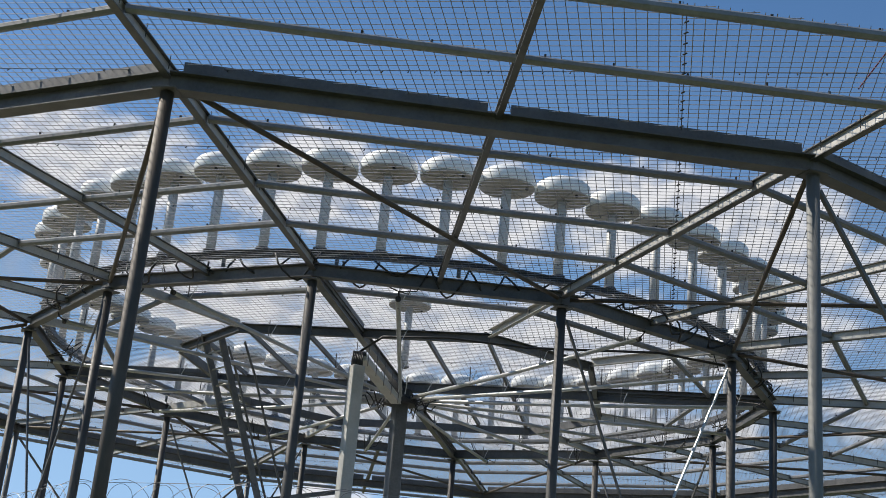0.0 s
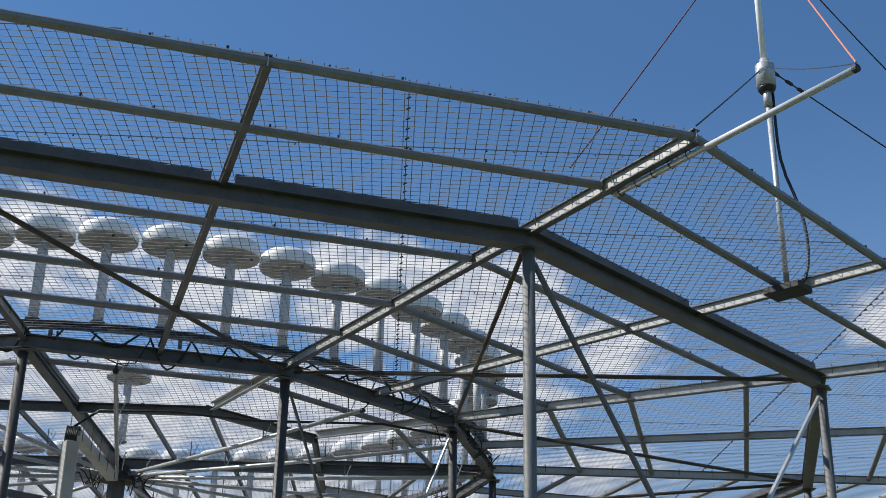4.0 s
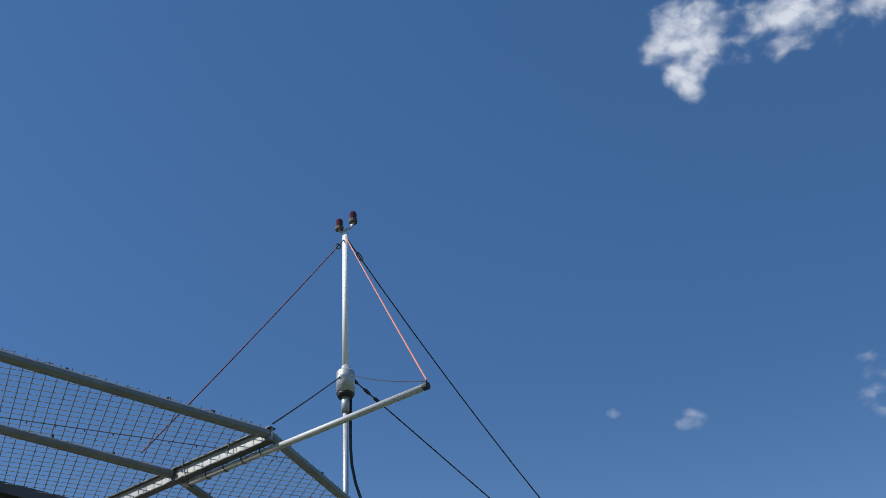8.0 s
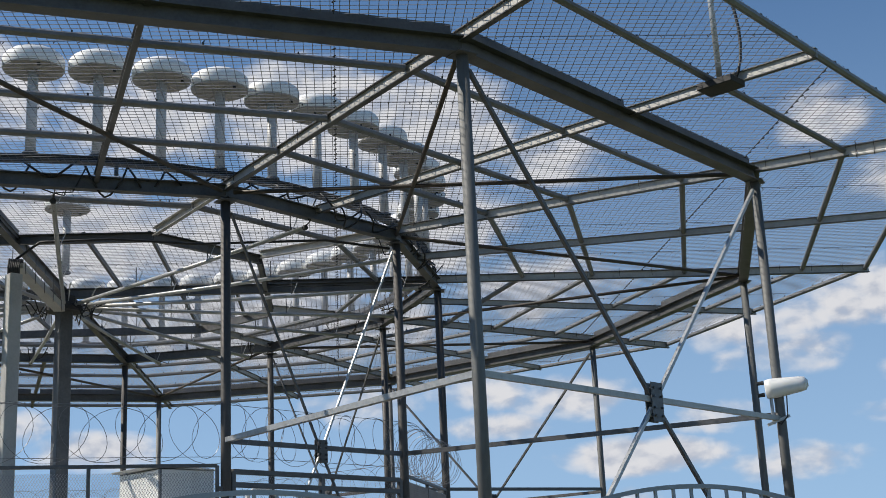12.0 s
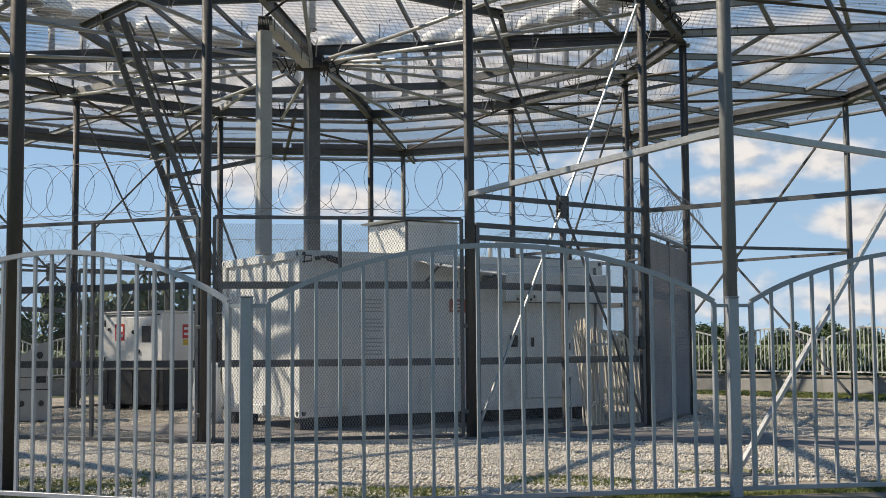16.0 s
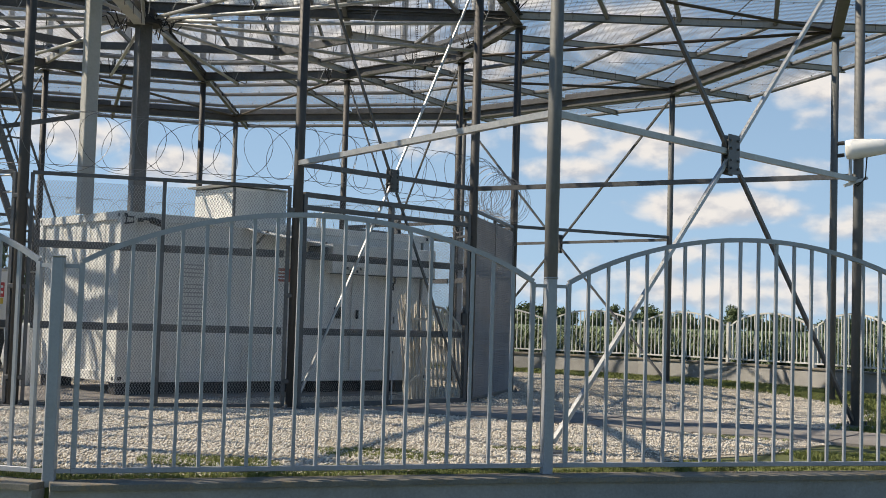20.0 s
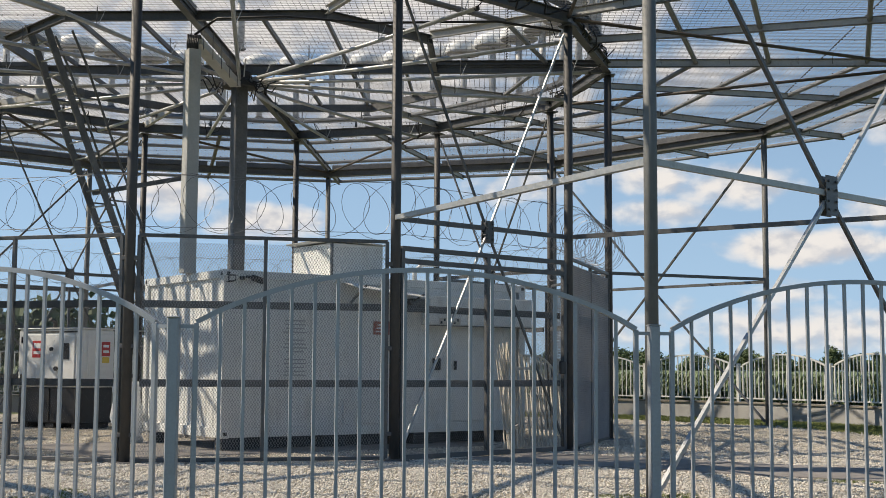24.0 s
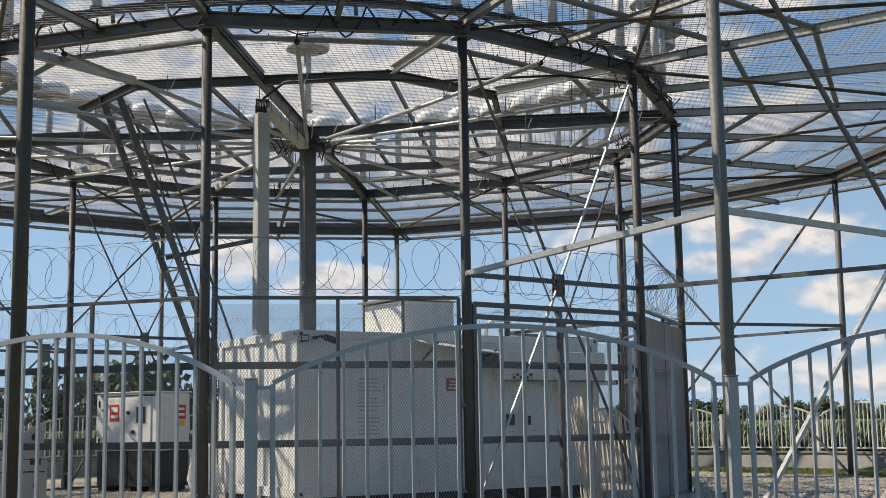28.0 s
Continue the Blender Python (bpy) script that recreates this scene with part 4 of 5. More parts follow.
def razor_coil(k, seed, turns=6, flat=True):
    """A flattened coil: two strands wound against each other so that their loops cross along the fence top."""
    rng = random.Random(seed)
    p, q = spot(R_IN, k), spot(R_IN, k + 1)
    d = (q - p).normalized()
    nrm = Vector((-d.y, d.x, 0))
    label = "flat-wrapped coil of galvanised razor wire along the fence top" if flat else "dense round coil of razor wire along the fence top"
    coil = thing("razor_wire_coil", label, "razor wire", "razor wire on the inner fence")
    steps = 22
    centre = FENCE_H + 0.46
    barbs = Build()
    for strand in ((1, -1) if flat else (1,)):
        size = [rng.uniform(0.36, 0.42) for _ in range(turns + 2)]
        lean = [rng.uniform(-0.05, 0.05) for _ in range(turns + 2)]
        pts = []
        for s in range(turns * steps + 1):
            f = s / steps
            i = int(f)
            r = size[i] + (size[i + 1] - size[i]) * (f - i)
            w = lean[i] + (lean[i + 1] - lean[i]) * (f - i)
            a = 2 * math.pi * f * strand + (0.0 if strand > 0 else 2.2)
            o = p + (q - p) * (f / turns) + d * (r * (0.95 if flat else 0.3) * math.cos(a) + w)
            pts.append(o + nrm * (r * (0.12 if flat else 0.9) * math.cos(a) + w) + Vector((0, 0, centre + w + r * math.sin(a))))
        part("coil", Build().tube(pts, 0.004, 4, False), RAZOR, coil)
        for s in range(0, len(pts) - 1):
            o = pts[s].lerp(pts[s + 1], 0.5)
            t = (pts[s + 1] - pts[s]).normalized()
            e = t.cross(Vector((0.3, 0.2, 1))).normalized()
            barbs.add([o - t * 0.01, o + e * 0.009, o + t * 0.01, o - e * 0.009], [(0, 1, 2, 3)])
    tagged(part("barbed_strip", barbs, RAZOR, coil), kind="stuff")
    for h in (0.12, 0.85):
        part("line_wire", Build().tube([p + Vector((0, 0, FENCE_H + h)), q + Vector((0, 0, FENCE_H + h))], 0.004, 4), RAZOR, coil)


for k in range(-5, 7):
    razor_coil(k, 20 + k, 17 if k == 1 else 5, k != 1)


# ---------------------------------------------------------------- the equipment container
CON = pose(-0.88, 20.05, 0, 0, 0, 29)
con = thing("equipment_container", "white steel shipping container used as equipment shelter on dark blocks", "container", at=CON)
L, W, Z0, Z1 = 6.06, 3.0, 0.24, 2.83
# shallow corrugation on the long side that faces the path
xs = []
x = 0.12
while x < L - 0.12:
    xs += [(x, 0.0), (x + 0.075, 0.0), (x + 0.105, 0.014), (x + 0.165, 0.014)]
    x += 0.195
prof = [(a, c) for a, c in xs if a < L - 0.12]
for y, sgn in ((0.03, 1), (W - 0.03, -1)):
    b = Build()
    for a, c in prof:
        b.v += [(a, y + sgn * c * 0.35, Z0 + 0.14), (a, y + sgn * c * 0.35, Z1 - 0.12)]
    for i in range(len(prof) - 1):
        b.f.append((2 * i, 2 * i + 2, 2 * i + 3, 2 * i + 1))
    part("long_wall", b, CONTAINER, con, "white ribbed sheet wall with faint stains")
for x, sgn in ((0.04, 1), (L - 0.04, -1)):
    b = Build()
    y = 0.12
    row = []
    while y < W - 0.12:
        row += [(y, 0.0), (y + 0.1, 0.0), (y + 0.13, 0.014), (y + 0.23, 0.014)]
        y += 0.26
    row = [(a, c) for a, c in row if a < W - 0.12]
    for a, c in row:
        b.v += [(x + sgn * c, a, Z0 + 0.14), (x + sgn * c, a, Z1 - 0.12)]
    for i in range(len(row) - 1):
        b.f.append((2 * i, 2 * i + 1, 2 * i + 3, 2 * i + 2) if sgn > 0 else (2 * i, 2 * i + 2, 2 * i + 3, 2 * i + 1))
    part("end_wall", b, CONTAINER, con, "white corrugated end wall")
part("roof", Build().box(0.05, L - 0.05, 0.05, W - 0.05, Z1 - 0.03, Z1 - 0.004, 0.004), CONTAINER, con, "dusty white roof sheet")
part("floor", Build().box(0.05, L - 0.05, 0.05, W - 0.05, Z0 + 0.02, Z0 + 0.1), DARK, con)
for y in (0.0, W - 0.12):
    part("bottom_rail", Build().box(0.12, L - 0.12, y, y + 0.12, Z0, Z0 + 0.15, 0.006), CONTAINER, con)
    part("top_rail", Build().box(0.12, L - 0.12, y, y + 0.12, Z1 - 0.13, Z1 - 0.002, 0.006), CONTAINER, con)
for x in (0.0, L - 0.12):
    part("end_sill", Build().box(x, x + 0.12, 0.12, W - 0.12, Z0, Z0 + 0.15, 0.006), CONTAINER, con)
    part("end_header", Build().box(x, x + 0.12, 0.12, W - 0.12, Z1 - 0.13, Z1 - 0.002, 0.006), CONTAINER, con)
    for y in (0.0, W - 0.14):
        x_ = x if x == 0 else L - 0.14
        part("corner_post", Build().box(x_, x_ + 0.14, y, y + 0.14, Z0 + 0.12, Z1 - 0.12, 0.01), CONTAINER, con)
        for z in (Z0, Z1 - 0.118):
            cast = Build().box(x_ - 0.006, x_ + 0.146, y - 0.006, y + 0.146, z - (0.01 if z == Z0 else 0), z + 0.12, 0.008)
            cc = part("corner_casting", cast, CONTAINER, con)
            sy = y - 0.0085 if y == 0 else y + 0.1485
            part("slot", Build().box(x_ + 0.04, x_ + 0.1, min(sy, sy + 0.002), max(sy, sy + 0.002), z + 0.03, z + 0.085, 0), BLACK, cc)
            sx = x_ - 0.0085 if x == 0 else x_ + 0.1465
            part("slot", Build().box(sx, sx + 0.002, y + 0.04, y + 0.1, z + 0.03, z + 0.085, 0), BLACK, cc)
# seam between the two shelter panels, the door and its canopy
part("panel_joint", Build().box(3.12, 3.18, -0.012, 0.034, Z0 + 0.15, Z1 - 0.13, 0.004), CONTAINER, con)
door = part("door", Build().box(4.35, 5.25, -0.014, 0.03, Z0 + 0.18, 2.28, 0.01), CONTAINER, con, "white steel door")
part("door_handle", Build().box(4.43, 4.47, -0.06, -0.014, 1.3, 1.46, 0.008), BLACK, door)
for z in (0.7, 1.3, 2.0):
    part("hinge", Build().tube([(5.27, -0.02, z - 0.06), (5.27, -0.02, z + 0.06)], 0.014, 6), STEEL, door)
hatch = Build()
for a0, a1, c0, c1 in ((2.2, 2.22, 0.42, 0.8), (3.0, 3.02, 0.42, 0.8), (2.2, 3.02, 0.42, 0.44), (2.2, 3.02, 0.78, 0.8)):
    hatch.box(a0, a1, -0.006, 0.03, c0, c1, 0)
part("hatch_frame", hatch, CONTAINER, con)
part("canopy", Build().box(-0.72, 0.72, -0.55, 0.02, -0.01, 0.01, 0.004, pose(2.88, 0.0, 2.66, 12, 5, 0)), WHITE_PAINT, con, "small sloping sheet-metal canopy over the door")
for x in (2.3, 3.45):
    part("canopy_arm", Build().prism(rect(0.03, 0.03), (x, 0.0, 2.38), (x, -0.48, 2.6 - 0.09 * (x - 2.88))), STEEL, con)
fascia = part("fascia", Build().box(3.75, 6.02, -0.24, 0.03, 2.06, 2.56, 0.012), CONTAINER, con, "white overhanging fascia box above the door")
part("drip_edge", Build().box(3.74, 6.03, -0.25, -0.2, 2.045, 2.0605), STEEL, fascia)
air = part("cooling_unit", Build().box(3.42, 3.72, -0.18, 0.028, 2.3, 2.5, 0.02), STEEL, con, "dark wall-mounted cooling unit")
grill = Build()
for s in range(6):
    grill.box(3.44, 3.7, -0.192, -0.18, 2.32 + 0.026 * s, 2.333 + 0.026 * s, 0)
part("grille", grill, STEEL, air)
part("lamp_bracket", Build().tube([(0.05, -0.006, 2.64), (0.05, -0.06, 2.64), (0.05, -0.06, 2.74), (0.17, -0.06, 2.74), (0.17, -0.06, 2.66), (0.05, -0.06, 2.64)], 0.014, 6), DARK, con, "dark loop bracket")
part("camera_mount", Build().lathe([(0.0, 0.0), (0.045, 0.0), (0.045, 0.05), (0.0, 0.06)], 10, (0.3, -0.03, 2.68)), DARK, con)
part("security_camera", Build().tube([(0.34, -0.06, 2.73), (0.42, -0.09, 2.72), (0.44, -0.09, 2.715), (0.62, -0.13, 2.66)], [0.02, 0.025, 0.05, 0.05], 12), DARK, con, "dark bullet-shaped camera on the wall")
part("flood_lamp", Build().box(5.1, 5.2, -0.1, 0.028, 1.82, 1.95, 0.01), DARK, con, "dark lamp housing")
part("socket_box", Build().box(4.0, 4.13, -0.05, 0.028, 1.3, 1.5, 0.01), DARK, con)
# a notice of fine print, a red plate, a hazard strip: plain shapes
rng = random.Random(9)
for s in range(15):
    if s in (4, 9):
        continue
    w = rng.uniform(0.32, 0.46)
    part("print_line", Build().box(1.04 + (0.5 - w) / 2, 1.04 + (0.5 + w) / 2, 0.02, 0.0235, 2.06 - 0.062 * s, 2.08 - 0.062 * s, 0), FADED_PRINT, con, "faded line of small print")
part("red_plate", Build().box(2.78, 3.1, 0.018, 0.026, 1.88, 2.1, 0), FADED_RED, con, "faded red warning plate")
rp = Build()
for s in range(3):
    rp.box(2.82 + 0.02 * s, 3.05 - 0.03 * s, 0.014, 0.018, 1.92 + 0.055 * s, 1.945 + 0.055 * s, 0)
part("plate_lines", rp, PAPER, con)
part("hazard_ground", Build().box(3.95, 4.4, -0.245, -0.2405, 2.075, 2.185, 0), WOOD_WHITE, con, "faded hazard strip ground")
hz_ = Build()
for s in range(6):
    hz_.box(3.97 + 0.07 * s, 4.01 + 0.07 * s, -0.249, -0.2452, 2.085 + 0.046 * (s % 2), 2.13 + 0.046 * (s % 2), 0)
part("hazard_strip", hz_, BLACK, con, "black and yellow hazard strip")
for x in (0.3, 2.1, 3.9, 5.7):
    for y in (0.25, W - 0.25):
        part("block", Build().box(x - 0.22, x + 0.22, y - 0.12, y + 0.12, 0.03, Z0 + 0.015, 0.01), DARK, con, "dark support block")
part("skirt", Build().box(0.14, L - 0.14, 0.3, 0.33, 0.045, Z0, 0), DARK, con, "dark base sill")

box_ob = thing("roof_box", "weathered white cabinet with overhanging corrugated lid on the container roof", "roof box", at=CON @ pose(2.82, 1.25, Z1))
part("body", Build().box(-0.52, 0.52, -0.65, 0.65, 0.0, 0.605, 0.01), CONTAINER, box_ob)
lid = Build()
wave = []
for s in range(73):
    x = -0.64 + 1.2 * s / 72
    wave.append((x, 0.625 + 0.012 * math.cos(s * math.pi / 2) + 0.035 * (0.5 - s / 72)))
n = len(wave)
lid.add([(x, y, z + dz) for dz in (0.0, 0.008) for y in (-0.74, 0.72) for x, z in wave], [])
for s in range(n - 1):
    lid.f += [(s, n + s, n + s + 1, s + 1), (2 * n + s, 2 * n + s + 1, 3 * n + s + 1, 3 * n + s), (s, s + 1, 2 * n + s + 1, 2 * n + s), (n + s, 3 * n + s, 3 * n + s + 1, n + s + 1)]
lid.f += [(0, 2 * n, 3 * n, n), (n - 1, 2 * n - 1, 4 * n - 1, 3 * n - 1)]
part("lid", lid, DUCT_PAINT, box_ob, "corrugated metal lid")
part("corner_strip", Build().box(-0.535, -0.495, -0.665, -0.625, 0.0, 0.6), STEEL, box_ob)
pipe_box = thing("roof_pipe", "short pale pipe elbow beside the roof cabinet", "pipe", at=CON @ pose(4.3, 1.0, Z1))
part("elbow", Build().tube([(0, 0, 0), (0, 0, 0.25), (0.1, -0.1, 0.36), (0.3, -0.3, 0.36)], 0.045, 8), WHITE_PAINT, pipe_box, smooth=True)

# ---------------------------------------------------------------- generator set
gen = thing("generator_set", "white canopied generator set on a black fuel-tank base", "generator", at=pose(-4.08, 27.72, 0, 0, 0, -36) @ Matrix.Diagonal((1, 1, 0.895, 1)))
part("tank_base", Build().box(-1.85, -0.02, 0.03, 0.95, 0.14, 0.98, 0.02), BLACK, gen, "black steel tank base")
for x in (-1.7, -0.95, -0.2):
    part("foot", Build().box(x - 0.12, x + 0.12, 0.06, 0.92, 0.0, 0.145, 0.01), DARK, gen)
    part("base_rib", Build().box(x - 0.02, x + 0.02, 0.012, 0.032, 0.2, 0.94), DARK, gen)
part("canopy", Build().box(-1.88, 0.0, 0.0, 0.98, 0.98, 2.36, 0.045), WHITE_PAINT, gen, "white sheet-steel canopy")
part("roof_sheet", Build().box(-1.9, 0.02, -0.02, 1.0, 2.36, 2.385, 0.01), WHITE_PAINT, gen)
dr = part("door", Build().box(-1.72, -0.2, -0.02, 0.004, 1.08, 2.24, 0.012), WHITE_PAINT, gen, "white service door")
part("window", Build().box(-0.62, -0.36, -0.034, -0.0215, 1.64, 2.02, 0.012), BLACK, dr, "black control window")
for x, z, r in ((-0.86, 1.88, 0.05), (-0.72, 1.42, 0.055), (-1.6, 1.95, 0.04)):
    part("latch", Build().tube([(x, -0.02, z), (x, -0.045, z)], r, 10), BLACK, dr)
for z in (1.2, 2.1):
    part("hinge", Build().tube([(-1.74, -0.02, z - 0.08), (-1.74, -0.02, z + 0.08)], 0.018, 6), DARK, dr)
st = part("sticker", Build().box(-1.42, -1.14, -0.026, -0.0215, 1.68, 2.08, 0), RED, dr, "red warning sticker")
part("sticker_print", Build().box(-1.38, -1.18, -0.029, -0.0262, 1.76, 1.83, 0), PAPER, st)
part("sticker_print", Build().box(-1.38, -1.18, -0.029, -0.0262, 1.9, 2.02, 0), PAPER, st)
part("top_strip", Build().box(-1.7, -0.1, -0.012, 0.002, 2.27, 2.31, 0), DARK, gen)
louvre = part("outlet_panel", Build().box(-0.004, 0.016, 0.14, 0.86, 1.08, 2.24, 0.008), WHITE_PAINT, gen, "pale outlet panel")
for s in range(7):
    part("slat", Build().box(0.016, 0.03, 0.2, 0.8, 1.16 + 0.06 * s, 1.19 + 0.06 * s), WHITE_PAINT, louvre)
part("sticker", Build().box(0.017, 0.021, 0.55, 0.8, 1.72, 2.06, 0), RED, louvre, "red warning sticker")
part("sticker_print", Build().box(0.0212, 0.024, 0.59, 0.76, 1.8, 1.86, 0), PAPER, louvre)
part("sticker_print", Build().box(0.0212, 0.024, 0.59, 0.76, 1.93, 1.99, 0), PAPER, louvre)
part("sticker", Build().box(0.017, 0.021, 0.57, 0.78, 1.56, 1.7, 0), YELLOW, louvre, "yellow warning sticker")
part("exhaust", Build().tube([(-1.3, 0.5, 2.37), (-1.3, 0.5, 2.55), (-1.3, 0.35, 2.62)], 0.045, 8), DARK, gen)

# A second, grimy white machine with a sloping hood.
mac = thing("trailer_machine", "old white machine with a sloping hood and rusty openings", "machine", at=pose(-6.42, 23.71, 0, 0, 0, 14) @ Matrix.Diagonal((0.75, 1, 0.84, 1)))
hood = Build()
side_pts = [(0.0, 0.05), (1.25, 0.05), (1.25, 1.0), (1.12, 1.0), (1.2, 1.75), (0.95, 1.7), (0.0, 1.15)]
n = len(side_pts)
hood.add([(x, 0.0, z) for x, z in side_pts] + [(x, 1.1, z) for x, z in side_pts], [tuple(range(n)), tuple(range(2 * n - 1, n - 1, -1))] + [(k, n + k, n + (k + 1) % n, (k + 1) % n) for k in range(n)])
# The greyer tone gives the hood its dirt and also paints in its shade.
part("hood", hood, DUCT_PAINT, mac, "dirty white sheet hood, greyed in colour for shade")
for x, z, r in ((1.0, 0.42, 0.07), (0.55, 0.42, 0.07), (0.95, 1.45, 0.08)):
    part("plug", Build().tube([(x, -0.03, z), (x, 0.01, z)], r, 10), BLACK, mac)
part("opening", Build().box(0.85, 1.1, -0.012, 0.004, 0.86, 1.0), BLACK, mac)
part("groove", Build().box(0.0, 1.2, -0.008, 0.004, 0.7, 0.73).box(0.0, 1.2, -0.008, 0.004, 0.97, 0.985), DARK, mac)
for x in (0.2, 1.0):
    part("skid", Build().box(x - 0.08, x + 0.08, 0.0, 1.1, 0.0, 0.06), DARK, mac)

# Crumpled sheeting beside the container's end.
bag = thing("white_sheet", "crumpled white plastic sheet leaning by the container", "plastic sheet", at=pose(-2.75, 22.2, 0.02, 0, 0, 20))
b = Build()
rng = random.Random(3)
for i in range(7):
    for j in range(8):
        b.v.append((0.5 * i / 6 + rng.uniform(-0.03, 0.03), rng.uniform(-0.06, 0.06) + 0.2 * j / 7, 1.05 * j / 7))
b.f = [(i * 8 + j, (i + 1) * 8 + j, (i + 1) * 8 + j + 1, i * 8 + j + 1) for i in range(6) for j in range(7)]
ob = part("sheet", b, PAPER, bag, smooth=True)
ob.modifiers.new("thickness", "SOLIDIFY").thickness = 0.01

# A spare white railing with an arched top and a bundle of whitewashed poles, leaning inside the gate.
stack = thing("leaning_poles", "bundle of whitewashed wooden poles leaning behind the gate", "poles", at=pose(3.68, 20.22, 0.03, 0, 0, 34))
rng = random.Random(12)
for s in range(22):
    x = rng.uniform(0, 0.34)
    h = rng.uniform(1.35, 1.75)
    y = rng.uniform(0, 0.22)
    part("pole", Build().tube([(x, y, 0.0), (x + rng.uniform(-0.06, 0.06), y + 0.06, h * 0.5), (x + rng.uniform(-0.1, 0.12), y + 0.16, h)], rng.uniform(0.011, 0.02), 6), WOOD_WHITE, stack)
part("lath", Build().box(-0.04, 0.4, -0.02, 0.0, 1.28, 1.32), WOOD_WHITE, stack)
part("lath", Build().box(-0.02, 0.3, -0.02, 0.0, 0.3, 0.34, 0, pose(0, 0, 0, 0, -24, 0)), WOOD_WHITE, stack)
spare = thing("spare_railing", "loose white steel railing with arched top leaning behind the gate", "railing", at=pose(3.98, 20.52, 0.03, -6, 0, 34))
arch_top = lambda x: 1.52 - 0.62 * max(0.0, (x - 0.3) / 0.75) ** 2
for s in range(11):
    x = 0.08 + 0.095 * s
    part("bar", Build().box(x - 0.013, x + 0.013, -0.013, 0.013, 0.04, arch_top(x)), WOOD_WHITE, spare)
part("top_rail", Build().tube([(x / 20, 0, arch_top(x / 20)) for x in range(0, 22)], 0.02, 6), WOOD_WHITE, spare)
part("bottom_rail", Build().box(0.0, 1.08, -0.018, 0.018, 0.0, 0.036), WOOD_WHITE, spare)

# ---------------------------------------------------------------- ladder up to the platform
lad = thing("ladder", "steel ladder leaning from the ground up to the platform opening", "ladder")
top_p, foot_p = Vector((-4.21, 22.47, 7.05)), Vector((-1.81, 24.47, 0.05))
way = (top_p - foot_p).normalized()
side = Vector((0.64, -0.77, 0))
for s in (-0.27, 0.27):
    part("rail", Build().prism(rect(0.04, 0.12), foot_p + side * s, top_p + side * s + way * 0.2), STEEL, lad)
length = (top_p - foot_p).length
for s in range(int(length / 0.3)):
    o = foot_p + way * (0.3 * (s + 1))
    part("rung", Build().tube([o - side * 0.26, o + side * 0.26], 0.016, 6), RAFTER, lad)
back = Vector((0.77, 0.64, 0)) * 0.55
for s in (-0.28, 0.28):
    hr = part("handrail", Build().tube([foot_p + side * s + way * 1.2, foot_p + side * s + back + way * 1.6, top_p + side * s + back - way * 0.5, top_p + side * s + back * 0.9 + way * 0.1], 0.022, 6), STEEL, lad)
    for f in (0.35, 0.6, 0.85):
        o = foot_p.lerp(top_p, f) + side * s
        part("stanchion", Build().tube([o, o + back], 0.016, 6), STEEL, hr)
part("brace", Build().prism(rect(0.05, 0.08), foot_p.lerp(top_p, 0.62) - side * 0.1, foot_p.lerp(top_p, 0.62) + Vector((1.5, 0.3, 0.35))), STEEL, lad)

# ---------------------------------------------------------------- mast antenna, outrigger pipes and guys
MAST = spot(14.13, 0.474, 0)
mast = thing("mast_antenna", "slim white whip antenna with red lamps on a galvanised mast", "antenna mast")
mv = lambda z: MAST + Vector((-0.035 - 0.012 * (z - 9.9), 0, z))
part("mast_tube", Build().tube([mv(7.12), mv(9.6)], 0.036, 12).tube([mv(9.6), mv(9.87)], 0.055, 12), BRIGHT_STEEL, mast, smooth=True)
part("base_plate", Build().box(-0.24, 0.24, -0.17, 0.17, -0.09, 0.0, 0.01, pose(MAST.x, MAST.y, 7.12, 0, 0, math.degrees(PHASE) + 14)), DARK, mast, "dark timber base pad")
part("coil_can", Build().lathe([(0.0, -0.03), (0.1, -0.03), (0.1, 0.0), (0.125, 0.0), (0.125, 0.32), (0.113, 0.34), (0.06, 0.34), (0.06, 0.42), (0.0, 0.42)], 20, mv(9.88)), BRIGHT_STEEL, mast, "silver cylindrical tuning can", True)
part("can_base", Build().lathe([(0.0, 0.0), (0.095, 0.0), (0.118, 0.035), (0.118, 0.055), (0.0, 0.055)], 20, mv(9.82)), BLACK, mast, "black can base", True)
part("whip", Build().tube([mv(10.25), mv(12.52)], [0.043, 0.039], 12), RADOME, mast, "white tubular radiator", True)
lamp_arm = Build().tube([mv(12.5), mv(12.58), mv(12.62) + Vector((0.09, -0.03, 0.04)), mv(12.74) + Vector((0.11, -0.04, 0))], 0.022, 8)
lamp_arm.tube([mv(12.54), mv(12.56) + Vector((-0.08, 0.03, 0)), mv(12.6) + Vector((-0.08, 0.03, 0))], 0.02, 8)
part("lamp_arm", lamp_arm, BRIGHT_STEEL, mast)
for off, z in ((Vector((0.11, -0.04, 0)), 12.74), (Vector((-0.08, 0.03, 0)), 12.58)):
    lm = part("lamp", Build().lathe([(0.0, 0.05), (0.05, 0.05), (0.055, 0.15), (0.045, 0.18), (0.0, 0.19)], 12, mv(z) + off), LAMP_RED, mast, "red obstruction lamp")
    part("lamp_base", Build().lathe([(0.0, 0.0), (0.06, 0.0), (0.065, 0.05), (0.0, 0.052)], 12, mv(z) + off), BARK, lm)
slack = [(9.8, 0.075), (9.4, 0.07), (9.1, 0.07), (8.85, 0.09), (8.6, 0.15), (8.4, 0.23), (8.2, 0.3), (8.0, 0.35), (7.8, 0.375), (7.6, 0.375), (7.4, 0.345), (7.25, 0.29), (7.13, 0.22)]
